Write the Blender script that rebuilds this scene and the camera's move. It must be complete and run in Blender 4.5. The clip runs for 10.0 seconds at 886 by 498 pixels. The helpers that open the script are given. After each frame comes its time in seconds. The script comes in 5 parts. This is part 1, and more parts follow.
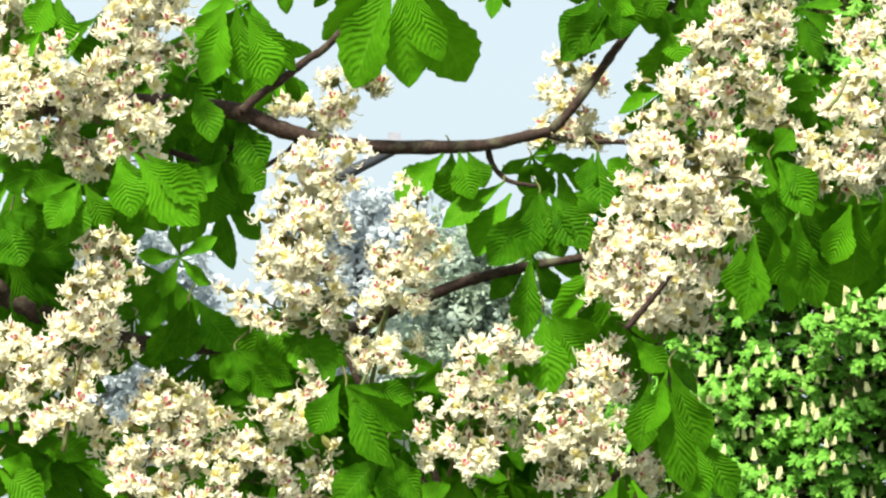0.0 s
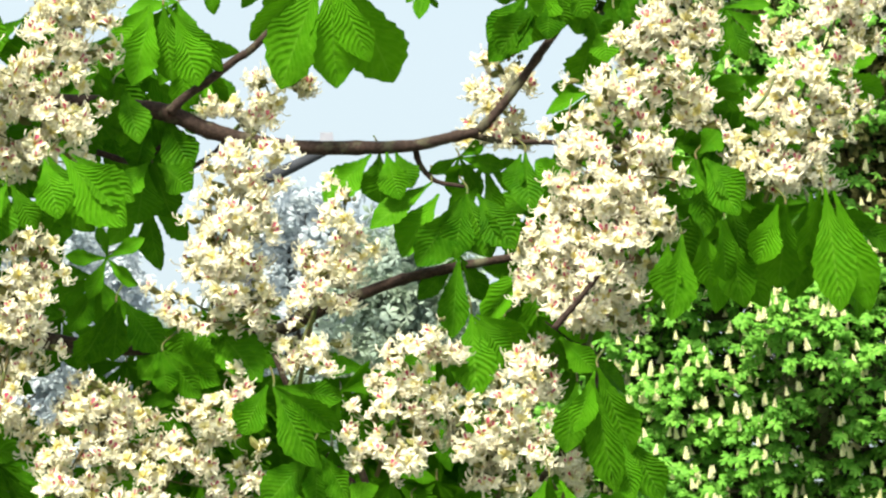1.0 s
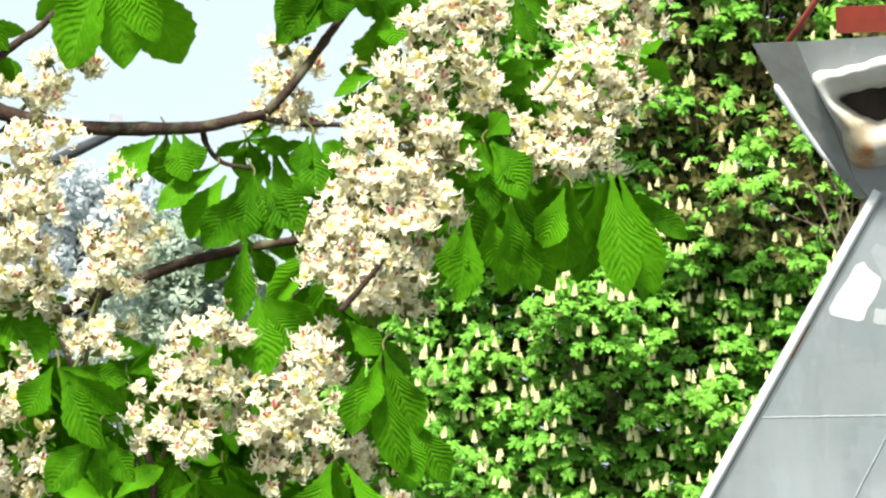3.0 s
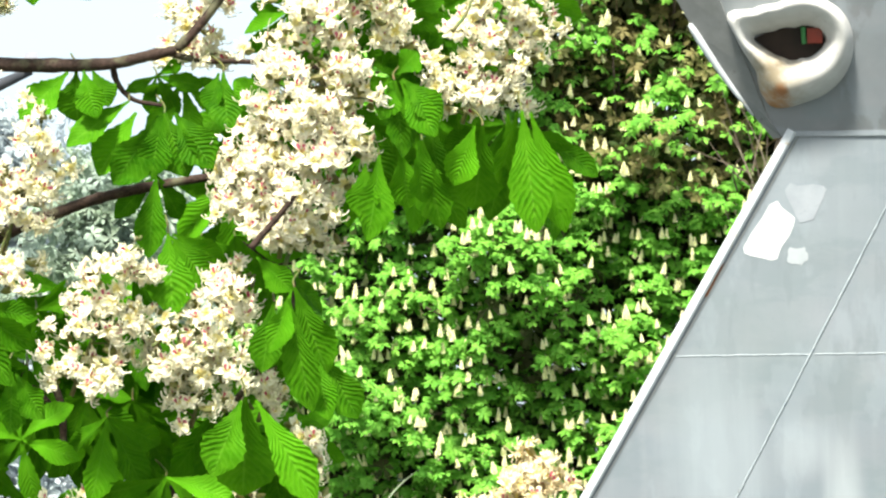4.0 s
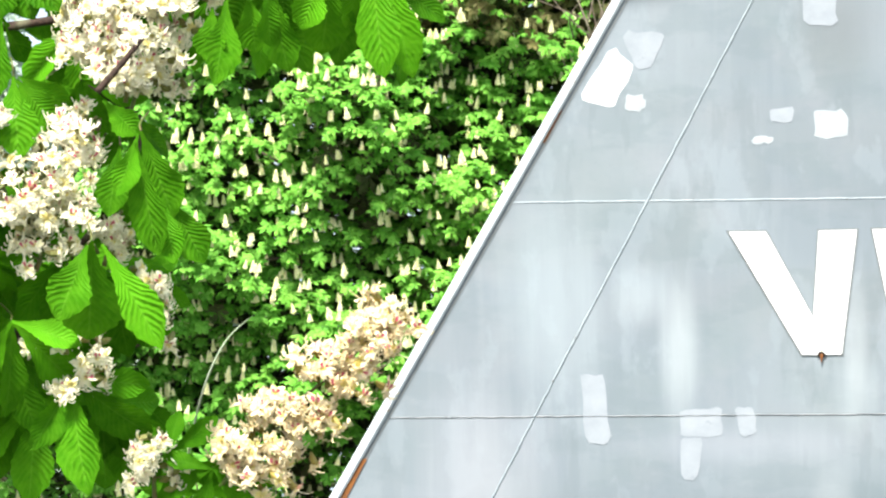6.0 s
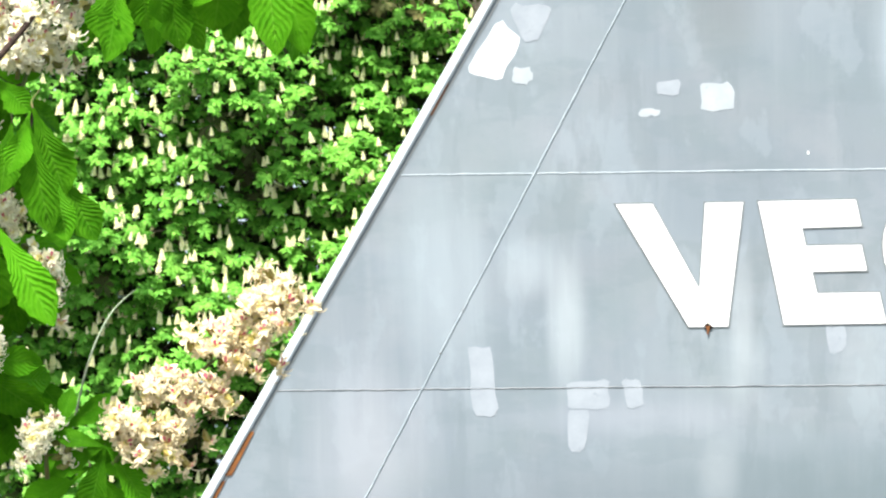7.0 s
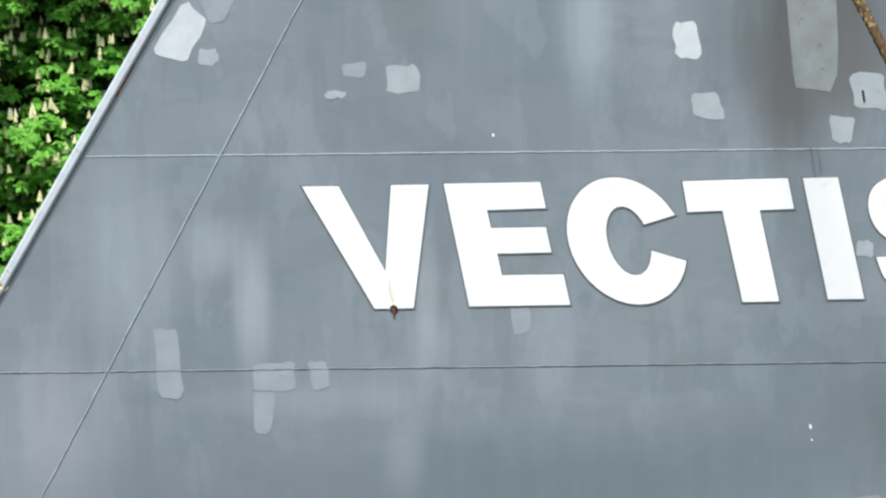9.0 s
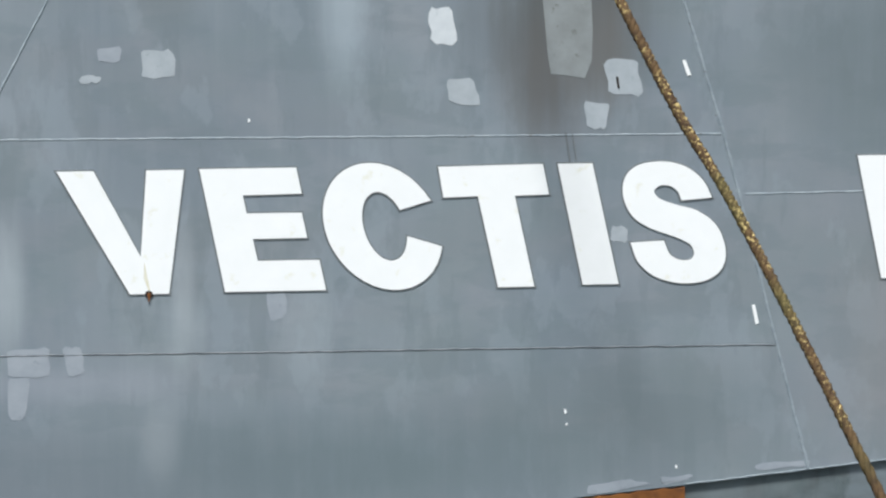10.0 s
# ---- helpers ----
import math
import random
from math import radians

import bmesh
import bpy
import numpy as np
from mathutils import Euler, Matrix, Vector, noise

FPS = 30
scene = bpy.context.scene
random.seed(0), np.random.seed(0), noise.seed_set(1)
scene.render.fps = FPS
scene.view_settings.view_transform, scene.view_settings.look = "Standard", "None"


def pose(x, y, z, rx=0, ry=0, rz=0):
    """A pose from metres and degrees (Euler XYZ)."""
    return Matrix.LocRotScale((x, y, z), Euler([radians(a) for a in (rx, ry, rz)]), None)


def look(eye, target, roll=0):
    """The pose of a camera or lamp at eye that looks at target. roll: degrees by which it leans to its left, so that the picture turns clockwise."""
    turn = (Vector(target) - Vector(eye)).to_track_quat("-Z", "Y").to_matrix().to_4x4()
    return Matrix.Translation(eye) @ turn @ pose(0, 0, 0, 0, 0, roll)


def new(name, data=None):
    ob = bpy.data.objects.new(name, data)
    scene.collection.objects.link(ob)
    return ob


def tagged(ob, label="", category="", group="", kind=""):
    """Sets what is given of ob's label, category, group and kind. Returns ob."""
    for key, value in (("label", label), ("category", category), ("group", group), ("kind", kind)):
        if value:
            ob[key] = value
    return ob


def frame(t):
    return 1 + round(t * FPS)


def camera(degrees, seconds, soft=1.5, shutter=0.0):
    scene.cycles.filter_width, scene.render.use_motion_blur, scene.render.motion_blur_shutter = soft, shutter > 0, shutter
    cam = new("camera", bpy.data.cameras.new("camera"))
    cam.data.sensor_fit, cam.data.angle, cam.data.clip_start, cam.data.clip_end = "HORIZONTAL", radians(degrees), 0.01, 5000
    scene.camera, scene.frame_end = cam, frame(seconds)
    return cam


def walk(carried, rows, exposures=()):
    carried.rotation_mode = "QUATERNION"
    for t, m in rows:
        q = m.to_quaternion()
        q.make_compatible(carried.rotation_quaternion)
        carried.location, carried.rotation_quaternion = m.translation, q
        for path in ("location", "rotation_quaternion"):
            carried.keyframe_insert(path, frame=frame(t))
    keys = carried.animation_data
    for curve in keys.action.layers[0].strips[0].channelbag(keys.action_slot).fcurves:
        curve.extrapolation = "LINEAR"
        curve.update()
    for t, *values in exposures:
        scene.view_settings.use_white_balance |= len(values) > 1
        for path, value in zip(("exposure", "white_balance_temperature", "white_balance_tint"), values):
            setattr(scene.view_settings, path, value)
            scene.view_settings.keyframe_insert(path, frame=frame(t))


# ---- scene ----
# The camera stands on a quay with a long lens and pans from a flowering chestnut to a moored ship.
cam = camera(14.0, 10.0, soft=2.3)
EYE = Vector((0.0, 0.0, 1.6))
PAN = [  # seconds, sway x, sway z, yaw, pitch, roll
    (0.0, 0.0000, 0.0000, 0.000, 8.000, 0.0),
    (0.5, 0.0037, 0.0012, -0.453, 7.994, 0.107),
    (1.0, 0.0082, 0.0010, -1.079, 7.996, 0.250),
    (1.5, 0.0088, 0.0009, -1.874, 7.982, 0.078),
    (2.0, 0.0041, -0.0014, -2.791, 7.997, 0.221),
    (2.5, 0.0068, 0.0011, -3.661, 7.934, 0.335),
    (4.0, 0.0223, -0.0035, -5.778, 6.738, 0.486),
    (4.5, 0.0225, -0.0014, -6.342, 6.028, 0.557),
    (5.0, 0.0183, -0.0026, -6.916, 5.323, 0.570),
    (5.5, 0.0094, -0.0083, -7.593, 4.719, 0.504),
    (7.0, -0.0099, 0.0050, -10.210, 3.789, 0.677),
    (7.5, -0.0171, 0.0040, -11.245, 3.690, 0.770),
    (8.0, -0.0126, -0.0051, -12.538, 3.631, 0.671),
    (8.5, -0.0061, -0.0048, -13.735, 3.544, 0.751),
    (9.0, -0.0039, -0.0033, -15.184, 3.452, 0.981),
    (9.5, 0.0006, -0.0017, -16.726, 3.317, 1.159),
    (10.0, 0.0054, -0.0003, -19.037, 3.140, 1.217),
]
walk(cam, [(t, pose(EYE.x + x, EYE.y, EYE.z + z, 90 + p, 0, y) @ pose(0, 0, 0, 0, 0, -r)) for t, x, z, y, p, r in PAN],
     exposures=[(0, 0.80, 6950, 5), (2.5, 0.93, 6950, 5), (4.0, 1.16, 6800, 6), (4.5, 1.28, 6700, 7), (5.5, 1.34, 6600, 8), (7.0, 1.20, 6400, 9), (7.5, 1.08, 6300, 9), (8.5, 0.54, 6150, 9), (9.5, 0.03, 6050, 9), (10.0, 0.03, 6050, 9)])

# ---- world and sun: a bright, thinly veiled spring sky ----
world = bpy.data.worlds.new("sky")
scene.world = world
world.use_nodes = True
wn = world.node_tree.nodes
sky = wn.new("ShaderNodeTexSky")
sky.sky_type = "NISHITA"
sky.sun_disc = False
SUN_EL, SUN_AZ = 52.0, 204.0  # azimuth clockwise from +y: behind the camera
sky.sun_elevation, sky.sun_rotation = radians(SUN_EL), radians(SUN_AZ)
sky.air_density, sky.dust_density, sky.ozone_density = 1.0, 6.0, 0.6
veil = wn.new("ShaderNodeMix")  # thin high cloud over the whole sky, uneven at large scale
veil.data_type = "RGBA"
cloud = wn.new("ShaderNodeTexNoise")
cloud.inputs["Scale"].default_value, cloud.inputs["Detail"].default_value = 2.2, 5.0
spread = wn.new("ShaderNodeMapRange")
spread.inputs[3].default_value, spread.inputs[4].default_value = 0.55, 0.95
link = world.node_tree.links.new
link(wn.new("ShaderNodeTexCoord").outputs["Generated"], cloud.inputs["Vector"])
link(cloud.outputs[0], spread.inputs[0])
link(spread.outputs[0], veil.inputs["Factor"])
link(sky.outputs[0], veil.inputs["A"])
veil.inputs["B"].default_value = (3.75, 4.4, 5.05, 1)
link(veil.outputs["Result"], wn["Background"].inputs[0])
wn["Background"].inputs[1].default_value = 0.132
sun = new("sun", bpy.data.lights.new("sun", "SUN"))
sun.data.energy, sun.data.angle, sun.data.color = 5.0, radians(9), (1.0, 0.96, 0.89)
sd = Vector((math.sin(radians(SUN_AZ)) * math.cos(radians(SUN_EL)), math.cos(radians(SUN_AZ)) * math.cos(radians(SUN_EL)), math.sin(radians(SUN_EL))))
sun.matrix_world = look(sd * 100, (0, 0, 0))


# ---- materials ----
class Nodes:
    """A small builder for node materials."""

    def __init__(self, name, rough=0.6, metal=0.0):
        self.m = bpy.data.materials.new(name)
        self.m.use_nodes = True
        self.t = self.m.node_tree
        self.b = self.t.nodes["Principled BSDF"]
        self.b.inputs["Roughness"].default_value = rough
        self.b.inputs["Metallic"].default_value = metal

    def n(self, kind, **inputs):
        node = self.t.nodes.new("ShaderNode" + kind)
        for k, v in inputs.items():
            self.put(node.inputs[int(k[1:]) if k[0] == "i" and k[1:].isdigit() else k.replace("_", " ")], v)
        return node

    def put(self, socket, v):
        if isinstance(v, bpy.types.NodeSocket):
            self.t.links.new(v, socket)
        elif isinstance(v, bpy.types.Node):
            self.t.links.new(v.outputs[0], socket)
        else:
            socket.default_value = v

    def math(self, op, a, b=0.0, clamp=False):
        node = self.n("Math", i0=a, i1=b)
        node.operation, node.use_clamp = op, clamp
        return node.outputs[0]

    def mix(self, f, a, b, mode="MIX"):
        node = self.t.nodes.new("ShaderNodeMix")
        node.data_type, node.blend_type = "RGBA", mode
        self.put(node.inputs["Factor"], f)
        self.put(node.inputs["A"], a if not isinstance(a, tuple) else (*a, 1))
        self.put(node.inputs["B"], b if not isinstance(b, tuple) else (*b, 1))
        return node.outputs["Result"]

    def coords(self, scale=(1, 1, 1), which="Object"):
        node = self.n("Mapping", Vector=self.n("TexCoord").outputs[which], Scale=scale)
        return node.outputs[0]

    def noise(self, scale, detail=3.0, rough=0.55, vec=None):
        return self.n("TexNoise", Vector=vec if vec is not None else self.coords(), Scale=scale, Detail=detail, Roughness=rough).outputs[0]

    def ramp(self, f, lo, hi):
        node = self.n("MapRange", Value=f)
        node.inputs[1].default_value, node.inputs[2].default_value = lo, hi
        return node.outputs[0]

    def bump(self, height, strength=0.4, distance=0.005):
        self.put(self.b.inputs["Normal"], self.n("Bump", Height=height, Strength=strength, Distance=distance).outputs[0])

    def colour(self, c):
        self.put(self.b.inputs["Base Color"], c if not isinstance(c, tuple) else (*c, 1))
        return self


def translucent(k, colour, share):
    """Lets light through a thin blade."""
    tr = k.n("BsdfTranslucent", Color=colour if not isinstance(colour, tuple) else (*colour, 1))
    mx = k.n("MixShader", i0=share, i1=k.b.outputs[0], i2=tr.outputs[0])
    k.t.links.new(mx.outputs[0], k.t.nodes["Material Output"].inputs[0])


def leaf_material():
    k = Nodes("chestnut_leaf", 0.5)
    sep = k.n("SeparateXYZ", Vector=k.n("UVMap").outputs[0])
    across, along = k.math("ABSOLUTE", k.math("SUBTRACT", sep.outputs[0], 0.5)), sep.outputs[1]
    phase = k.math("ADD", k.math("ADD", k.math("MULTIPLY", along, 13.5), k.math("MULTIPLY", across, -6.5)), k.math("MULTIPLY", k.noise(18, 3), 2.2))
    wave = k.math("COSINE", k.math("MULTIPLY", phase, 6.2832))
    vein = k.math("POWER", k.math("ADD", k.math("MULTIPLY", wave, 0.5), 0.5), 5.0)
    rib = k.ramp(across, 0.03, 0.005)
    rnd = k.n("NewGeometry").outputs["Random Per Island"]
    obj = k.n("ObjectInfo").outputs["Random"]
    base = k.mix(obj, (0.022, 0.115, 0.003), (0.082, 0.30, 0.008))
    base = k.mix(k.math("MULTIPLY", rnd, 0.85), base, (0.017, 0.085, 0.002))
    base = k.mix(k.math("MULTIPLY", k.ramp(k.noise(60, 4), 0.35, 0.75), 0.35), base, (0.13, 0.36, 0.015))
    base = k.mix(k.math("MULTIPLY", k.math("MAXIMUM", k.math("MULTIPLY", vein, 0.40), rib, True), 0.22), base, (0.20, 0.44, 0.05))
    k.colour(base)
    k.b.inputs["Specular IOR Level"].default_value = 0.02
    k.bump(k.math("ADD", k.math("MULTIPLY", wave, k.math("MULTIPLY", k.ramp(k.noise(11, 3), 0.35, 0.7), -0.34)), k.math("MULTIPLY", k.noise(45, 4), 1.1)), 0.6, 0.0045)
    translucent(k, k.mix(0.35, base, (0.14, 0.44, 0.006)), 0.20)
    return k.m


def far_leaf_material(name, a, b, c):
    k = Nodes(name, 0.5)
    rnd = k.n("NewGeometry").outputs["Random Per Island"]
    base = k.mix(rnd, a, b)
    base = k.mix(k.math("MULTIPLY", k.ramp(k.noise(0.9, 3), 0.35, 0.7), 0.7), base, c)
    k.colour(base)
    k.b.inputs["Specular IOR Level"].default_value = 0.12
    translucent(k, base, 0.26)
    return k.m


def petal_material(name, a, b, c, share=0.12):
    k = Nodes(name, 0.6)
    rnd = k.n("NewGeometry").outputs["Random Per Island"]
    base = k.mix(rnd, a, b)
    base = k.mix(k.math("MULTIPLY", k.ramp(k.noise(120, 3), 0.45, 0.75), 0.5), base, c)
    k.colour(base)
    k.bump(k.noise(500, 2), 0.3, 0.001)
    translucent(k, base, share)
    return k.m


def bark_material(name, a, b, scale):
    k = Nodes(name, 0.8)
    v = k.coords((1, 1, 1))
    f = k.noise(scale, 6, 0.65, v)
    base = k.mix(k.ramp(f, 0.35, 0.7), a, b)
    base = k.mix(k.math("MULTIPLY", k.ramp(k.noise(scale * 0.15, 3), 0.55, 0.7), 0.5), base, (0.16, 0.17, 0.10))
    k.colour(base)
    k.b.inputs["Specular IOR Level"].default_value = 0.2
    k.bump(k.math("ADD", f, k.n("TexVoronoi", Vector=v, Scale=scale * 1.2).outputs[0]), 0.6, 0.15 / scale)
    return k.m


def hull_material(name, a, b, c, rough=0.38, stains=False):
    """Weathered ship's paint: broad vertical washes, small scuffs, soft dents. stains also paints in shade along the
    bottom.
    """
    k = Nodes(name, rough)
    wash = k.noise(1.0, 4, 0.55, k.coords((0.9, 0.3, 1)))
    drip = k.noise(1.0, 5, 0.6, k.coords((9, 0.5, 1)))
    cloud = k.noise(1.3, 5, 0.6)
    base = k.mix(k.ramp(wash, 0.35, 0.65), a, b)
    base = k.mix(k.math("MULTIPLY", k.ramp(drip, 0.5, 0.8), 0.20), base, c)
    base = k.mix(k.math("MULTIPLY", k.ramp(cloud, 0.5, 0.75), 0.45), base, (0.33, 0.335, 0.36))
    base = k.mix(k.math("MULTIPLY", k.ramp(k.noise(0.7, 5, 0.65, k.coords((1, 1.6, 1))), 0.47, 0.62), 0.45), base, (0.20, 0.245, 0.255))
    base = k.mix(k.math("MULTIPLY", k.ramp(k.noise(55, 4), 0.62, 0.72), 0.25), base, (0.16, 0.17, 0.18))
    base = k.mix(k.math("MULTIPLY", k.ramp(k.noise(0.55, 3, 0.5, k.coords((0.6, 3.5, 1))), 0.45, 0.65), 0.4), base, (0.235, 0.25, 0.272))
    for at, lo, hi, tint, much in (((1.1, 2.6, 1), 0.50, 0.56, (0.165, 0.205, 0.225), 0.30), ((2.3, 1.2, 4), 0.54, 0.58, (0.30, 0.345, 0.39), 0.28), ((3.4, 0.8, 9), 0.56, 0.60, (0.16, 0.19, 0.205), 0.25)):
        base = k.mix(k.math("MULTIPLY", k.ramp(k.noise(1.0, 5, 0.6, k.coords(at)), lo, hi), much), base, tint)
    if stains:  # soot below the deck drain, pale bands, and the lower side's shade painted as dark bands
        for x, y, w, h, tint, much in ((2.70, 1.15, 0.75, 0.85, (0.10, 0.105, 0.105), 0.9), (5.3, -0.9, 1.2, 1.2, (0.25, 0.24, 0.235), 0.6), (-0.72, -0.50, 0.16, 0.60, (0.46, 0.50, 0.53), 0.5), (-0.95, -0.15, 0.22, 0.25, (0.44, 0.49, 0.53), 0.4),
                                       (1.35, 1.20, 0.22, 0.6, (0.42, 0.48, 0.53), 0.5), (0.25, 1.45, 0.30, 0.5, (0.17, 0.18, 0.19), 0.45), (-1.5, -0.2, 0.45, 0.8, (0.37, 0.42, 0.46), 0.5), (1.1, -0.80, 0.25, 0.5, (0.38, 0.42, 0.45), 0.35), (0.35, -0.78, 0.2, 0.3, (0.40, 0.44, 0.47), 0.4),
                                       # Dark entries below y -1.3 put the lower side's shade into the paint.
                                       (-1.95, -1.35, 0.55, 0.9, (0.37, 0.38, 0.42), 0.55), (1.3, -1.65, 2.2, 0.55, (0.15, 0.19, 0.208), 0.85), (-0.6, -1.80, 2.2, 0.6, (0.165, 0.195, 0.222), 0.6), (3.1, -1.35, 1.3, 0.6, (0.155, 0.19, 0.205), 0.6), (4.8, 0.9, 1.3, 1.0, (0.15, 0.18, 0.195), 0.75), (0.35, -0.44, 0.10, 0.5, (0.40, 0.43, 0.46), 0.4), (2.55, 0.75, 0.35, 0.5, (0.15, 0.145, 0.14), 0.7), (2.95, 0.9, 0.25, 0.5, (0.16, 0.155, 0.15), 0.6), (-0.35, -1.10, 0.9, 0.14, (0.34, 0.36, 0.41), 0.4), (0.2, -1.45, 0.16, 0.35, (0.37, 0.40, 0.43), 0.35)):
            sep = k.n("Mapping", Vector=k.n("TexCoord").outputs["Object"], Location=(-x / w, -y / h, 0), Scale=(1 / w, 1 / h, 0)).outputs[0]
            far = k.n("VectorMath", i0=sep)
            far.operation = "LENGTH"
            fade = k.math("ADD", k.ramp(far.outputs["Value"], 1.1, 0.2), k.math("MULTIPLY", k.math("SUBTRACT", drip, 0.5), 0.9), True)
            base = k.mix(k.math("MULTIPLY", k.math("MULTIPLY", fade, k.ramp(far.outputs["Value"], 1.2, 0.6)), much), base, tint)
    k.colour(base)
    k.put(k.b.inputs["Roughness"], k.math("ADD", k.math("MULTIPLY", cloud, 0.25), rough - 0.1))
    k.bump(k.math("ADD", k.noise(0.9, 2), k.math("MULTIPLY", k.noise(90, 3), 0.02)), 0.35, 0.03)
    return k.m


def paint_material(name, a, b, scale=6.0, rough=0.45, spot=None):
    k = Nodes(name, rough)
    base = k.mix(k.ramp(k.noise(scale, 5, 0.6), 0.35, 0.7), a, b)
    if spot:
        base = k.mix(k.ramp(k.noise(scale * 1.7, 6, 0.7), 0.60, 0.68), base, spot)
    k.colour(base)
    k.bump(k.noise(scale * 12, 3), 0.2, 0.002)
    return k.m


def rope_material():
    """Brown tarred fibre, worn to pale gold in flecks and short runs."""
    k = Nodes("worn_rope", 0.85)
    base = k.mix(k.ramp(k.noise(16, 4, 0.6), 0.35, 0.7), (0.055, 0.034, 0.020), (0.125, 0.078, 0.036))
    worn = k.math("MULTIPLY", k.ramp(k.noise(2.6, 3), 0.44, 0.60), k.ramp(k.noise(42, 3, 0.6), 0.54, 0.60))
    base = k.mix(worn, base, (0.52, 0.40, 0.17))
    base = k.mix(k.math("MULTIPLY", k.ramp(k.noise(1.4, 2), 0.52, 0.66), 0.5), base, (0.10, 0.10, 0.035))
    k.colour(base)
    k.b.inputs["Specular IOR Level"].default_value = 0.2
    k.bump(k.noise(120, 4), 0.6, 0.004)
    return k.m


def chock_material():
    """White paint on a casting, rusted through at its foot where ropes chafe."""
    k = Nodes("cast_chock_paint", 0.6)
    base = k.mix(k.ramp(k.noise(7, 5, 0.6), 0.35, 0.7), (0.56, 0.56, 0.55), (0.46, 0.46, 0.45))
    for x, y, w, tint in ((-1.08, 2.12, 0.26, (0.34, 0.28, 0.19)), (-1.07, 1.93, 0.15, (0.40, 0.19, 0.06)), (-1.02, 2.03, 0.06, (0.30, 0.13, 0.05))):
        away = k.n("VectorMath", i0=k.n("Mapping", Vector=k.n("TexCoord").outputs["Object"], Location=(-x / w, -y / w, 0), Scale=(1 / w, 1 / w, 0)).outputs[0])
        away.operation = "LENGTH"
        f = k.math("ADD", k.ramp(away.outputs["Value"], 1.0, 0.2), k.math("MULTIPLY", k.math("SUBTRACT", k.noise(14, 6, 0.7), 0.5), 1.6), True)
        base = k.mix(k.math("MULTIPLY", f, k.ramp(away.outputs["Value"], 1.2, 0.7)), base, tint)
    base = k.mix(k.ramp(k.noise(22, 6, 0.7), 0.64, 0.70), base, (0.10, 0.05, 0.03))
    k.colour(base)
    k.bump(k.noise(60, 4), 0.3, 0.004)
    return k.m


LEAF = leaf_material()
FAR_LEAF = far_leaf_material("far_chestnut_leaf", (0.085, 0.28, 0.030), (0.25, 0.54, 0.08), (0.15, 0.43, 0.055))
# Inner leaves are coloured dark to stand for the shade inside the crown.
SHADED_INNER_LEAF = far_leaf_material("shaded_inner_leaf", (0.03, 0.06, 0.012), (0.06, 0.10, 0.025), (0.10, 0.085, 0.045))
OLIVE_LEAF = far_leaf_material("olive_young_leaf", (0.13, 0.15, 0.05), (0.24, 0.24, 0.09), (0.22, 0.16, 0.075))
# Haze is painted into this pale bluish leaf colour.
HAZE_LEAF = far_leaf_material("hazed_far_leaf", (0.48, 0.54, 0.60), (0.58, 0.63, 0.67), (0.42, 0.50, 0.50))
# Green greyed in the colour itself, as distance haze would do.
HAZE_GREEN_LEAF = far_leaf_material("hazed_green_far_leaf", (0.27, 0.36, 0.25), (0.39, 0.48, 0.36), (0.34, 0.42, 0.42))
PETAL = petal_material("petal", (0.80, 0.775, 0.49), (0.87, 0.85, 0.65), (0.80, 0.62, 0.54))
YELLOW = petal_material("yellow_blotch", (0.78, 0.68, 0.22), (0.84, 0.77, 0.40), (0.80, 0.64, 0.24))
PINK = petal_material("pink_blotch", (0.46, 0.035, 0.10), (0.64, 0.20, 0.26), (0.44, 0.06, 0.09))
TAN_PETAL = petal_material("tan_petal", (0.72, 0.60, 0.33), (0.80, 0.71, 0.48), (0.76, 0.53, 0.42))
CALYX_OLIVE = petal_material("olive_calyx", (0.16, 0.15, 0.02), (0.30, 0.24, 0.05), (0.24, 0.13, 0.03), 0.1)
STAMEN = petal_material("stamen", (0.84, 0.81, 0.62), (0.86, 0.83, 0.68), (0.74, 0.58, 0.36))
# Calyx colour, darkened to stand for the shade between blossoms.
SHADED_CALYX = petal_material("shaded_calyx", (0.13, 0.15, 0.035), (0.24, 0.25, 0.06), (0.17, 0.09, 0.03), 0.1)
FAR_PETAL = petal_material("far_blossom", (0.88, 0.86, 0.48), (0.92, 0.90, 0.60), (0.88, 0.84, 0.44))
STALK = paint_material("stalk", (0.07, 0.13, 0.02), (0.13, 0.08, 0.03), 40, 0.6)
BARK = bark_material("chestnut_bark", (0.022, 0.014, 0.011), (0.07, 0.044, 0.034), 160)
TRUNK = bark_material("old_bark", (0.07, 0.055, 0.04), (0.15, 0.12, 0.09), 12)
HULL = hull_material("grey_hull_paint", (0.194, 0.228, 0.262), (0.249, 0.283, 0.314), (0.36, 0.40, 0.43), stains=True)
# Darker than the hull: the shade under the bulwark's lean is in this colour.
BULWARK_SHADE = hull_material("shaded_bulwark_paint", (0.125, 0.135, 0.145), (0.155, 0.165, 0.175), (0.20, 0.21, 0.22), 0.5)
LOWER = hull_material("dark_lower_paint", (0.055, 0.075, 0.08), (0.08, 0.095, 0.095), (0.12, 0.12, 0.11), 0.5)
WHITE = paint_material("white_letter_paint", (0.95, 0.95, 0.945), (0.92, 0.925, 0.915), 5, 0.4, (0.87, 0.86, 0.78))
PATCH = paint_material("touch_up_paint", (0.43, 0.465, 0.495), (0.36, 0.395, 0.425), 9, 0.4, (0.33, 0.37, 0.40))
PALE_PATCH = paint_material("pale_touch_up_paint", (0.66, 0.69, 0.71), (0.56, 0.59, 0.62), 9, 0.4, (0.48, 0.52, 0.55))
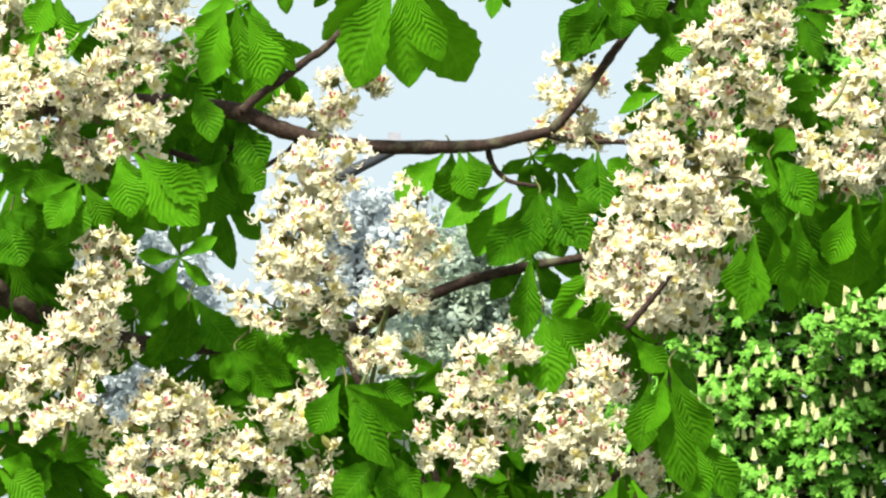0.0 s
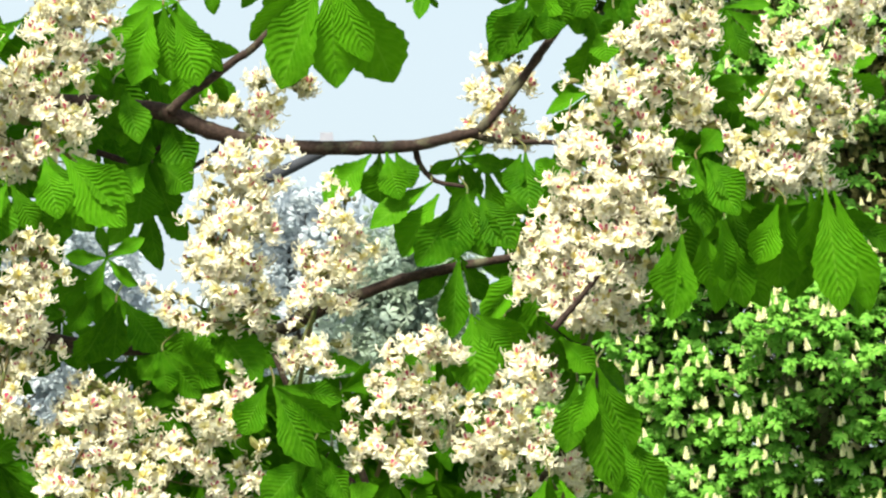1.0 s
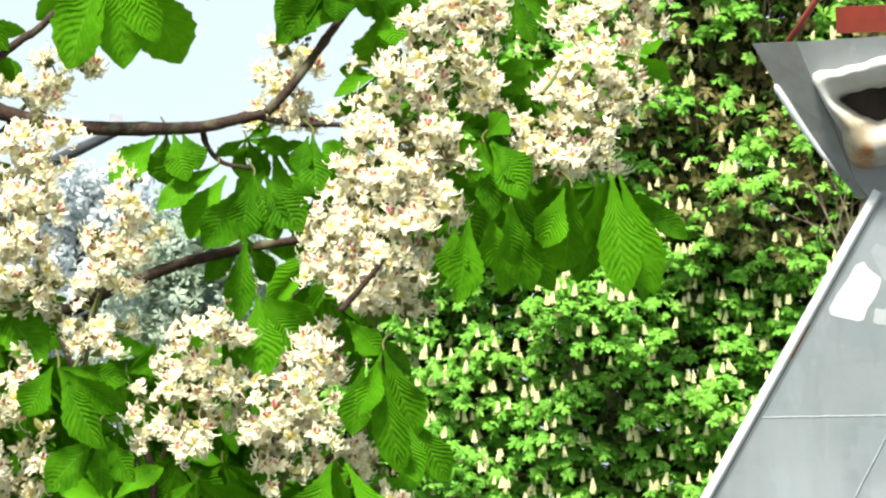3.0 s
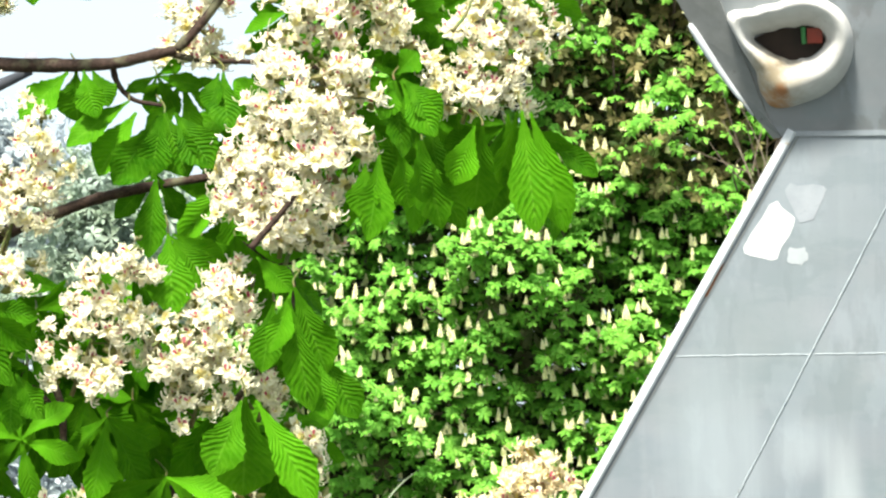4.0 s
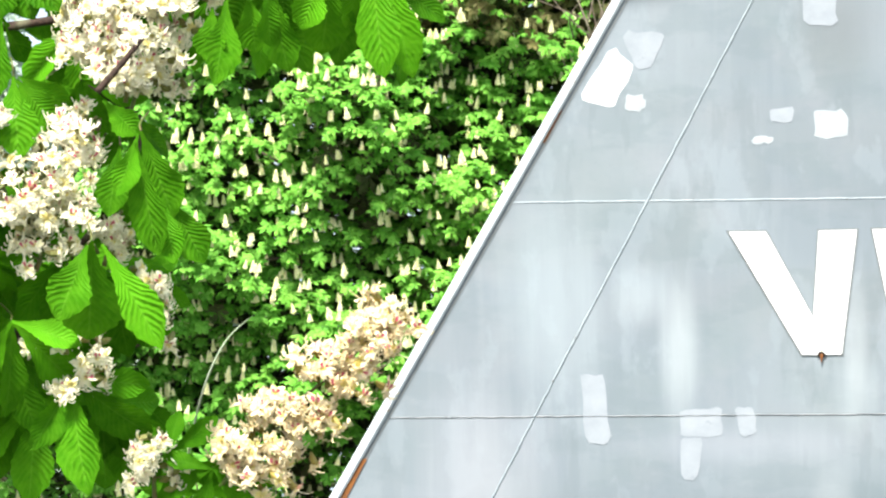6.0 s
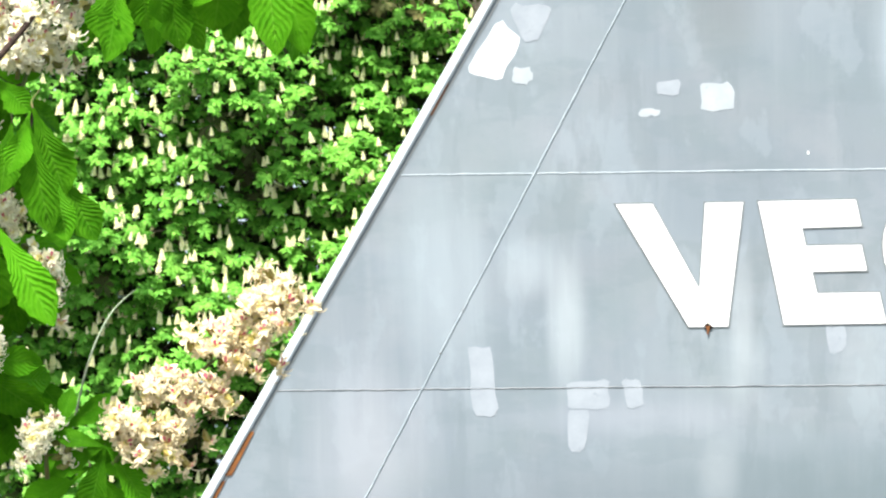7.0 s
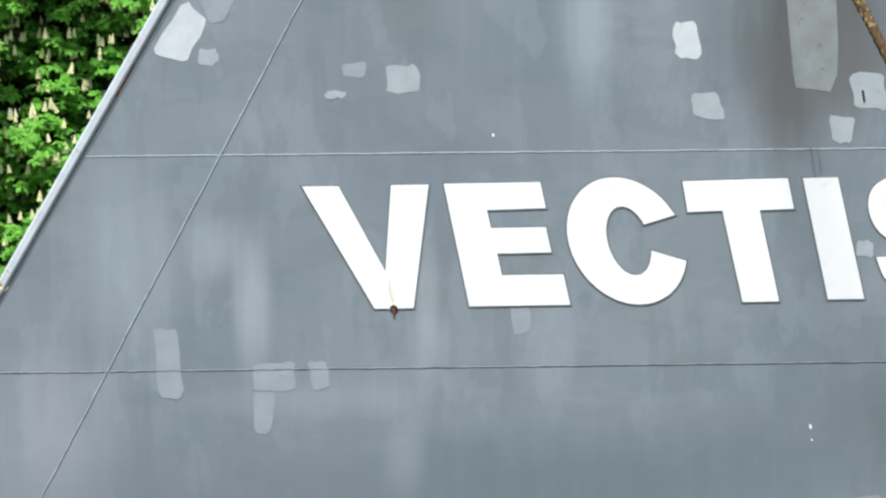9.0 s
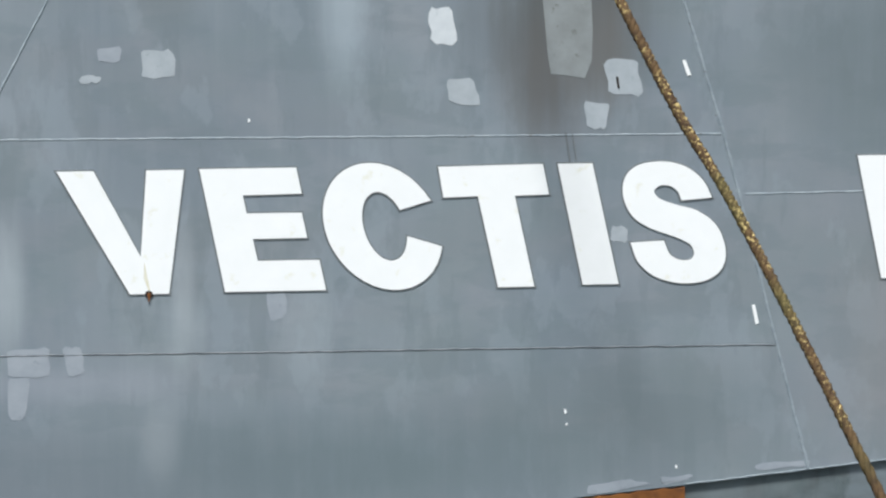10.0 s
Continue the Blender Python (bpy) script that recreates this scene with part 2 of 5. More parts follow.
FAINT = paint_material("faint_touch_up_paint", (0.30, 0.33, 0.37), (0.36, 0.39, 0.43), 7, 0.4, (0.28, 0.31, 0.345))
MOTTLED = paint_material("mottled_old_paint", (0.28, 0.30, 0.305), (0.22, 0.235, 0.235), 7, 0.5, (0.13, 0.13, 0.115))
# Serves stains, letter rims and the painted shadow beside the edge bar.
DARK_PATCH = paint_material("dark_marks_and_shade", (0.15, 0.165, 0.175), (0.19, 0.205, 0.215), 6, 0.5)
WELD = paint_material("weld_bead", (0.31, 0.35, 0.38), (0.20, 0.24, 0.27), 14, 0.45, (0.13, 0.12, 0.11))
# Bead coloured dark in place of the shade along its lower edge.
DARK_WELD = paint_material("shaded_weld_bead", (0.10, 0.12, 0.135), (0.07, 0.085, 0.10), 9, 0.5, (0.26, 0.30, 0.33))
EDGE = paint_material("edge_bar_paint", (0.57, 0.61, 0.65), (0.47, 0.51, 0.55), 8, 0.45, (0.42, 0.33, 0.20))
RUST = paint_material("rust", (0.27, 0.10, 0.02), (0.13, 0.045, 0.012), 9, 0.9, (0.05, 0.03, 0.02))
YELLOWED = paint_material("yellowed_white_paint", (0.72, 0.68, 0.52), (0.80, 0.78, 0.66), 12, 0.5)
CHOCK = chock_material()
# Dark colour of the fairlead's painted-in opening, and of small dark spots.
DARK = paint_material("opening_shade_and_spots", (0.012, 0.008, 0.007), (0.03, 0.02, 0.015), 6, 1.0)
GREEN = paint_material("green_paint", (0.04, 0.22, 0.06), (0.03, 0.15, 0.05), 10, 0.5)
RED = paint_material("red_primer", (0.26, 0.035, 0.02), (0.17, 0.03, 0.02), 10, 0.5)
ROPE = rope_material()
GROUND = paint_material("quay_ground", (0.10, 0.10, 0.09), (0.06, 0.075, 0.04), 0.6, 0.9)
WATER = Nodes("dock_water", 0.08).colour((0.02, 0.035, 0.03)).m

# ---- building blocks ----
K = 6.0 / (784 / math.tan(radians(7)))  # one pixel of the first camera view, 0.94 mm on a plane 6 m from the eye
VIEW_GRID = pose(EYE.x, EYE.y, EYE.z, 98)     # the grid stands square to the first line of sight


def B(u, v, depth=0.0):
    """A place fitted to the first camera view: u pixels from its left edge, v pixels from its top edge, depth metres
    behind the 6 m plane.
    """
    s = (6.0 + depth) / 6.0
    return VIEW_GRID @ Vector(((u - 784) * K * s, (441 - v) * K * s, -(6.0 + depth)))


HULL_AT = Matrix.Translation((22 * math.sin(radians(14)), 22 * math.cos(radians(14)), 3.1)) @ Matrix.Rotation(radians(-14), 4, "Z") @ Matrix.Rotation(radians(90 + 12), 4, "X")
RIGHT, UP, BACK = (VIEW_GRID.to_3x3() @ Vector(c) for c in ((1, 0, 0), (0, 1, 0), (0, 0, -1)))


def mesh_of(name, verts, faces, mats, uvs=None, idx=None, smooth=False):
    me = bpy.data.meshes.new(name)
    me.from_pydata([tuple(v) for v in verts], [], faces)
    for m in (mats if isinstance(mats, (list, tuple)) else [mats]):
        me.materials.append(m)
    if idx is not None:
        me.polygons.foreach_set("material_index", idx)
    if smooth:
        me.polygons.foreach_set("use_smooth", [True] * len(me.polygons))
    if uvs is not None:
        layer = me.uv_layers.new(name="UVMap")
        loops = np.empty(len(me.loops), dtype=np.int32)
        me.loops.foreach_get("vertex_index", loops)
        layer.data.foreach_set("uv", np.asarray(uvs, dtype=np.float32)[loops].ravel())
    me.update()
    return me


def part(name, data, parent, label="", kind=""):
    ob = new(name, data)
    ob.parent = parent
    return tagged(ob, label, kind=kind)


def thing(name, at, label, category, group="", kind=""):
    ob = new(name)
    ob.matrix_world = at
    return tagged(ob, label, category, group, kind)


def tube(path, radii, sides=8, bumps=0.0, seed=1):
    """A tapered tube along a path."""
    rng = random.Random(seed)
    path = [Vector(p) for p in path]
    verts, faces = [], []
    side = None
    for i, p in enumerate(path):
        d = (path[min(i + 1, len(path) - 1)] - path[max(i - 1, 0)]).normalized()
        if side is None:
            side = d.orthogonal().normalized()
        side = (side - d * side.dot(d)).normalized()
        up = d.cross(side)
        r = radii[i] if isinstance(radii, (list, tuple)) else radii
        for j in range(sides):
            a = 2 * math.pi * j / sides
            q = r * (1 + bumps * (rng.random() - 0.5))
            verts.append(p + side * math.cos(a) * q + up * math.sin(a) * q)
    for i in range(len(path) - 1):
        for j in range(sides):
            a, b = i * sides + j, i * sides + (j + 1) % sides
            faces.append((a, b, b + sides, a + sides))
    faces.append(tuple(range(sides - 1, -1, -1)))
    faces.append(tuple(range((len(path) - 1) * sides, len(path) * sides)))
    return verts, faces


def smooth_path(pts, steps=6):
    """Catmull-Rom through the points."""
    pts = [Vector(p) for p in pts]
    ext = [pts[0] * 2 - pts[1]] + pts + [pts[-1] * 2 - pts[-2]]
    out = []
    for i in range(1, len(ext) - 2):
        p0, p1, p2, p3 = ext[i - 1:i + 3]
        for s in range(steps):
            t = s / steps
            out.append(0.5 * ((2 * p1) + (p2 - p0) * t + (2 * p0 - 5 * p1 + 4 * p2 - p3) * t * t + (3 * p1 - p0 - 3 * p2 + p3) * t ** 3))
    out.append(pts[-1])
    return out


def slab(outline, z0, z1):
    """An outline in the xy plane raised from z0 to z1."""
    n = len(outline)
    verts = [(x, y, z0) for x, y in outline] + [(x, y, z1) for x, y in outline]
    faces = [tuple(range(n - 1, -1, -1)), tuple(range(n, 2 * n))] + [(i, (i + 1) % n, n + (i + 1) % n, n + i) for i in range(n)]
    return verts, faces


def joined(pieces):
    verts, faces = [], []
    for v, f in pieces:
        o = len(verts)
        verts += list(v)
        faces += [tuple(i + o for i in g) for g in f]
    return verts, faces

# ---- ground, dock and water ----
ys = [(-400, 0), (13, 0), (13, -3), (42, -3), (42, 0), (3000, 0)]
gv, gf = [], []
for i, (y, z) in enumerate(ys):
    gv += [(-2500, y, z), (2500, y, z)]
    if i:
        gf.append((2 * i - 2, 2 * i - 1, 2 * i + 1, 2 * i))
tagged(new("ground", mesh_of("ground", gv, gf, GROUND)), "grey paved quay with a dock basin", "ground", kind="structure")
tagged(new("water", mesh_of("water", [(-2400, 13.1, -1.2), (2400, 13.1, -1.2), (2400, 41.9, -1.2), (-2400, 41.9, -1.2)], [(0, 1, 2, 3)], WATER)),
       "dark still dock water beside the quay", "water", kind="structure")

# ---- the ship ----
ship = thing("cargo_ship", HULL_AT, "grey steel cargo ship with patched paint and a white name", "ship")
KNUCKLE = 1.755


def edge_x(y):
    """The sloping end of the ship's side."""
    return -0.965 - (KNUCKLE - y) * 0.602


def hull_plate(outline, mat, name, depth, label):
    """A plate with a straight run back into the ship, level with the ground."""
    back = Matrix.Rotation(radians(-12), 3, "X") @ Vector((0.35, 0, -1)) * depth
    n = len(outline)
    verts = [Vector((x, y, z)) for x, y, z in outline] + [Vector((x, y, z)) + back for x, y, z in outline]
    faces = [tuple(range(n)), tuple(range(2 * n - 1, n - 1, -1))] + [((i + 1) % n, i, n + i, n + (i + 1) % n) for i in range(n)]
    return part(name, mesh_of(name, verts, faces, mat), ship, label)


LOW = [(2.80, -1.872), (3.47, -1.808), (4.74, -1.68), (26.0, 0.4)]
hull_plate([(edge_x(-4.6), -4.6, 0), (1.9, -1.99, 0), *[(x, y, 0) for x, y in LOW], (26.0, KNUCKLE - 0.5, 0), (edge_x(KNUCKLE), KNUCKLE, 0)], HULL, "side_plating", 4.0, "weathered blue-grey painted steel plating")
hull_plate([(edge_x(-4.6), -4.6, -0.03), (26.0, -4.6, -0.03), (26.0, 0.45, -0.03), (4.74, -1.66, -0.03), (3.47, -1.79, -0.03), (2.80, -1.85, -0.03), (1.8, -1.95, -0.03)], LOWER, "lower_plating", 3.5, "dark blue-green lower plating")
part("rust_patch", mesh_of("rust_patch", *slab([(2.80, -1.93), (2.83, -1.878), (2.88, -1.882), (2.92, -1.866), (3.0, -1.868), (3.05, -1.856), (3.12, -1.858), (3.17, -1.838), (3.26, -1.842), (3.33, -1.828), (3.38, -1.836), (3.46, -1.822), (3.47, -2.02), (3.2, -2.10)], -0.026, 0.006), RUST), ship, "flaking orange rust")
# the sloping end: a pale round-edged bar with its shadow painted as a dark strip behind it
top, low = Vector((edge_x(KNUCKLE) + 0.01, KNUCKLE + 0.02, 0)), Vector((edge_x(-4.6) + 0.015, -4.6, 0))
run = (low - top).normalized()
prof = [(-0.045, -0.06), (-0.045, 0.010), (-0.035, 0.022), (0.0, 0.026), (0.012, 0.018), (0.016, 0.002), (0.016, -0.06)]
across = Vector((-run.y, run.x, 0))
across = across if across.x > 0 else -across
bv = [p + across * a + Vector((0, 0, b)) for p in (top, low) for a, b in prof]
nb = len(prof)
bar = part("edge_bar", mesh_of("edge_bar", bv, [(i, (i + 1) % nb, nb + (i + 1) % nb, nb + i) for i in range(nb)] + [tuple(range(nb - 1, -1, -1)), tuple(range(nb, 2 * nb))], EDGE), ship, "pale painted steel edge bar with rust runs")
part("edge_shade", mesh_of("edge_shade", *slab([(top.x + 0.022, top.y - 0.02), (top.x + 0.036, top.y - 0.02), (low.x + 0.036, low.y), (low.x + 0.022, low.y)], 0.001, 0.004), DARK_PATCH), ship, "dark strip painted as the shadow beside the edge bar")
for a, b, w in ((0.92, 1.15, 0.014), (3.42, 3.74, 0.034), (3.78, 4.1, 0.028)):
    p, q = top + run * a, top + run * b
    part("rust_run", mesh_of("rust_run", *slab([(p.x + 0.012, p.y), (p.x + 0.012 + w, p.y), (q.x + 0.012 + w * 1.4, q.y), (q.x + 0.012, q.y)], 0.003, 0.008), RUST), bar, "orange rust run")


def weld(a, b, w=0.0065, h=0.0030, seed=3, mat=WELD):
    """A weld bead between two points of the plating."""
    rng = random.Random(seed)
    a, b = Vector((*a, 0)), Vector((*b, 0))
    n = max(6, int((b - a).length / 0.05))
    d = (b - a).normalized()
    s = Vector((-d.y, d.x, 0))
    pts, faces = [], []
    for i in range(n + 1):
        p = a.lerp(b, i / n) + s * (rng.random() - 0.5) * 0.004
        k = w * (0.7 + 0.6 * rng.random())
        pts += [p - s * k + Vector((0, 0, 0.0005)), p + Vector((0, 0, h)), p + s * k + Vector((0, 0, 0.0005))]
        if i:
            o = 3 * i
            faces += [(o - 3, o - 2, o + 1, o), (o - 2, o - 1, o + 2, o + 1)]
    return mesh_of("weld_seam", pts, faces, mat)


SEAMS = [((edge_x(0.42) + 0.04, 0.424), (3.685, 0.398)), ((edge_x(-0.9) + 0.04, -0.903), (4.035, -0.928)), ((-0.20, 1.70), (-2.30, -2.16)),
         ((3.29, KNUCKLE - 0.08), (3.685, 0.398)), ((3.685, 0.398), (4.241, -1.723)), ((3.83, 0.02), (9.0, 0.08)), ((edge_x(-2.25) + 0.04, -2.25), (1.0, -2.27)), ((3.47, -1.802), (4.74, -1.674))]
for i, (a, b) in enumerate(SEAMS):
    part("weld_seam", weld(a, b, 0.012, 0.006, i) if i in (3, 4) else weld(a, b, 0.0075, 0.006, i) if i == 2 else weld(a, b, 0.006, 0.004, i, DARK_WELD) if i in (1, 6) else weld(a, b, seed=i), ship)

# upper bulwark: leans out above the knuckle, with a chock on it
LEAN = 0.18


def up(x, y, w=0.0):
    """A place on the bulwark above the knuckle."""
    return Vector((x, y, (y - KNUCKLE) * LEAN + w))


hull_plate([tuple(up(-1.03, 1.748)), tuple(up(26, 1.30)), tuple(up(26, 2.75)), tuple(up(0.2, 2.75)), tuple(up(-1.412, 2.70)), tuple(up(-1.31, 2.41)), tuple(up(-1.214, 2.16)), tuple(up(-1.107, 1.86))], BULWARK_SHADE, "bulwark", 0.16, "grey bulwark plate leaning outwards, its shade put into the colour")
# its end flange, a mid grey lighter than the bulwark
FLANGE = paint_material("flange_paint", (0.15, 0.16, 0.16), (0.21, 0.22, 0.225), 5, 0.5, (0.11, 0.11, 0.10))
inside = [up(-1.035, 1.742, 0.004), up(-1.107, 1.856, 0.010), up(-1.214, 2.165, 0.012), up(-1.308, 2.41, 0.012), up(-1.412, 2.70, 0.012)]
outside = [up(-1.085, 1.735, -0.02), up(-1.195, 1.87, -0.05), up(-1.385, 2.15, -0.07), up(-1.535, 2.40, -0.08), up(-1.69, 2.70, -0.09)]
rear = Vector((0.03, 0, -0.05))
fv = inside + outside + [p + rear for p in inside] + [p + rear for p in outside]
ff = [(0, 5, 15, 10), (4, 14, 19, 9)]
for i in range(4):
    ff += [(i, i + 1, i + 6, i + 5), (10 + i, 15 + i, 16 + i, 11 + i), (5 + i, 6 + i, 16 + i, 15 + i), (i, 10 + i, 11 + i, i + 1)]
flange = part("end_flange", mesh_of("end_flange", fv, ff, FLANGE), ship, "scuffed steel flange at the bulwark's end")
part("flange_edge", mesh_of("flange_edge", *tube(smooth_path([up(-1.20, 1.88, -0.045), up(-1.385, 2.15, -0.06), up(-1.535, 2.40, -0.07), up(-1.56, 2.45, -0.09)], 4), [0.008, 0.012, 0.016, 0.018, 0.02, 0.022, 0.024, 0.024, 0.022, 0.02, 0.016, 0.012, 0.006], 8), EDGE, smooth=True), flange, "pale edge of the flange")
part("knuckle_ledge", mesh_of("knuckle_ledge", *slab([(-0.955, KNUCKLE - 0.008), (26, KNUCKLE - 0.488), (26, KNUCKLE - 0.458), (-0.955, KNUCKLE + 0.024)], -0.01, 0.012), HULL), ship, "pale narrow ledge along the knuckle")


CHOCK_AT = Vector((-0.93, 2.28))
CHOCK_RIM = ((-172, 0.29), (-150, 0.27), (-131, 0.335), (-114, 0.388), (-82, 0.328), (-50, 0.328), (-24, 0.338), (6, 0.352), (34, 0.360), (59, 0.344), (83, 0.321), (110, 0.291), (141, 0.366), (149, 0.500), (163, 0.376))
CHOCK_HOLE = ((-147, 0.085), (-60, 0.062), (-12, 0.130), (16, 0.195), (49, 0.165), (91, 0.120), (143, 0.165), (164, 0.28), (180, 0.16))


def about(table, a):
    """A rim's distance from the chock's middle at an angle in degrees."""
    return float(np.interp(a, [p[0] for p in table], [p[1] for p in table], period=360))


def chock_point(table, a):
    r = sum(about(table, a + k) for k in (-5, 0, 5)) / 3
    return CHOCK_AT + Vector((math.cos(radians(a)), math.sin(radians(a)))) * r


def chock():
    """The cast fairlead: a rounded lip about a slanting opening that runs out to one side, heavy at its foot and thin above."""
    verts, faces = [], []
    n, k = 72, 11
    for i in range(n):
        a = 360 * i / n
        low = 0.5 - 0.5 * math.sin(radians(a))
        outer, inner = chock_point(CHOCK_RIM, a), chock_point(CHOCK_HOLE, a)
        for j in range(k):
            f = j / (k - 1)
            crest = 0.14 + 0.36 * low
            q = f / crest if f < crest else 1 - (f - crest) / (1 - crest)
            p = outer.lerp(inner, f)
            verts.append(up(p.x, p.y, 0.002 + math.sin(q * math.pi / 2) ** 0.75 * (0.17 - 0.03 * low)))
    for i in range(n):
        for j in range(k - 1):
            a, b = i * k + j, ((i + 1) % n) * k + j
            faces.append((a, b, b + 1, a + 1))
    return mesh_of("chock", verts, faces, CHOCK, smooth=True)


ring = part("chock", chock(), ship, "white cast steel fairlead with rust stains")
oval = [tuple(chock_point(CHOCK_HOLE, 15 * i)) for i in range(24)]
# No hole is cut: a dark sheet on the plate stands for its shade.
part("opening", mesh_of("opening", [up(x, y, 0.006) for x, y in oval] + [up(x, y, 0.003) for x, y in oval], [tuple(range(24)), tuple(range(47, 23, -1))] + [((i + 1) % 24, i, 24 + i, 24 + (i + 1) % 24) for i in range(24)], DARK), ring, "dark sheet standing for the shaded opening of the fairlead")
part("red_fitting", mesh_of("red_fitting", *joined([([up(-0.81 + x * 0.045, 2.355 + y * 0.045, 0.01 + z * 0.03) for x in (-1, 1) for y in (-1, 1) for z in (0, 1)], [(0, 1, 3, 2), (4, 6, 7, 5), (0, 4, 5, 1), (2, 3, 7, 6), (1, 5, 7, 3), (0, 2, 6, 4)])]), RED), ring, "red primed fitting seen through the fairlead")
part("green_fitting", mesh_of("green_fitting", *tube([up(-0.875, 2.31, 0.02), up(-0.878, 2.41, 0.02)], 0.016, 6), GREEN), ring, "green painted rod seen through the fairlead")
part("rail_stay", mesh_of("rail_stay", *tube([up(-1.50, 2.66, -0.12), up(-1.22, 3.05, -0.14), up(-0.9, 3.45, -0.18)], 0.02, 8), RED, smooth=True), ship, "red painted steel stay on the bulwark")
part("red_bracket", mesh_of("red_bracket", [up(-1.18 + x, 2.74 + y, z - 0.12) for x in (0, 0.30) for y in (0, 0.16) for z in (-0.05, 0.05)], [(0, 1, 3, 2), (4, 6, 7, 5), (0, 4, 5, 1), (2, 3, 7, 6), (1, 5, 7, 3), (0, 2, 6, 4)], RED), ship, "red painted steel bracket on the bulwark")


def blob(corners, seed, rough=0.010):
    """A brushed patch of paint with uneven edges."""
    rng = random.Random(seed)
    out = []
    for i in range(len(corners)):
        a, b = Vector(corners[i]), Vector(corners[(i + 1) % len(corners)])
        for k in range(4):
            t = (0.12, 0.35, 0.65, 0.88)[k]
            p = a.lerp(b, t)
            out.append((p.x + (rng.random() - 0.5) * rough * 2, p.y + (rng.random() - 0.5) * rough * 2))
    return out


patches = [0]


def paint_patch(mat, *c):
    """A brushed patch of paint between four corners of the plating."""
    i = patches[0]
    patches[0] += 1
    cen = sum((Vector(q) for q in c), Vector((0, 0))) / 4
    o = blob(c, i)
    if (Vector(o[1]) - cen).cross(Vector(o[5]) - cen) < 0:
        o.reverse()
    part("paint_patch", mesh_of("paint_patch", *slab(o, 0.0008, 0.0015 + 0.0003 * (i % 3)), mat), ship, "pale touched-up paint patch" if mat is not FAINT else "faint grey paint patch")


paint_patch(PALE_PATCH, (-1.09, 1.37), (-0.956, 1.243), (-1.10, 0.98), (-1.311, 1.05))
paint_patch(PATCH, (-1.01, 1.07), (-0.90, 1.07), (-0.90, 0.975), (-1.014, 0.975))
paint_patch(FAINT, (-1.03, 1.46), (-0.763, 1.445), (-0.853, 1.241), (-0.95, 1.23))
paint_patch(PATCH, (0.113, 0.953), (0.318, 0.957), (0.316, 0.785), (0.125, 0.788))
paint_patch(FAINT, (-0.145, 0.976), (-0.002, 0.975), (-0.003, 0.885), (-0.146, 0.887))
paint_patch(PATCH, (-0.25, 0.799), (-0.134, 0.798), (-0.135, 0.76), (-0.251, 0.761))
paint_patch(PALE_PATCH, (1.861, 1.191), (2.009, 1.193), (2.043, 0.965), (1.887, 0.974))
paint_patch(PATCH, (1.973, 0.765), (2.147, 0.763), (2.191, 0.582), (1.997, 0.619))
paint_patch(PATCH, (2.815, 0.602), (2.975, 0.60), (2.965, 0.439), (2.85, 0.441))
paint_patch(PATCH, (2.939, 0.865), (3.148, 0.869), (3.185, 0.639), (2.982, 0.648))
paint_patch(MOTTLED, (2.556, 1.60), (2.868, 1.60), (2.859, 0.754), (2.591, 0.778))
paint_patch(FAINT, (2.85, -1.80), (3.10, -1.765), (3.28, -1.80), (2.86, -1.852))
paint_patch(FAINT, (3.30, -1.755), (3.52, -1.745), (3.46, -1.79), (3.32, -1.80))
paint_patch(FAINT, (3.9, -1.69), (4.25, -1.66), (4.25, -1.70), (3.92, -1.735))
paint_patch(FAINT, (-1.342, -0.653), (-1.18, -0.649), (-1.152, -1.08), (-1.297, -1.081))
paint_patch(FAINT, (-0.731, -0.864), (-0.474, -0.861), (-0.463, -1.045), (-0.72, -1.041))
paint_patch(FAINT, (-0.727, -1.05), (-0.574, -1.05), (-0.639, -1.326), (-0.719, -1.299))
paint_patch(FAINT, (-0.384, -0.863), (-0.266, -0.865), (-0.262, -1.042), (-0.366, -1.04))
paint_patch(FAINT, (0.857, -0.55), (0.988, -0.55), (0.977, -0.694), (0.896, -0.734))
paint_patch(PATCH, (2.986, -0.171), (3.098, -0.173), (3.098, -0.265), (2.986, -0.263))
paint_patch(FAINT, (0.066, 1.70), (0.268, 1.695), (0.265, 1.467), (0.076, 1.472))
o = blob([(-0.384, 2.124), (-0.222, 2.125), (-0.206, 1.928), (-0.362, 1.926)], 77)[::-1]
part("paint_patch", mesh_of("paint_patch", [up(x, y, 0.004) for x, y in o] + [up(x, y, 0.001) for x, y in o], [tuple(range(16)), tuple(range(31, 15, -1))] + [((i + 1) % 16, i, 16 + i, 16 + (i + 1) % 16) for i in range(16)], PATCH), ship, "pale touched-up paint patch")
for c in (((3.425, 0.855), (3.446, 0.859), (3.482, 0.764), (3.457, 0.761)), ((3.872, -0.675), (3.893, -0.672), (3.92, -0.79), (3.898, -0.797)),
          ((2.70, -1.31), (2.713, -1.31), (2.718, -1.335), (2.705, -1.34)), ((2.712, -1.40), (2.722, -1.40), (2.722, -1.412), (2.712, -1.412)),
          ((3.40, -1.68), (3.412, -1.68), (3.414, -1.70), (3.402, -1.70)), ((0.76, 0.53), (0.772, 0.53), (0.772, 0.51), (0.76, 0.51))):
    part("white_mark", mesh_of("white_mark", *slab(list(c)[::-1], 0.001, 0.004), WHITE), ship, "small white painted mark")
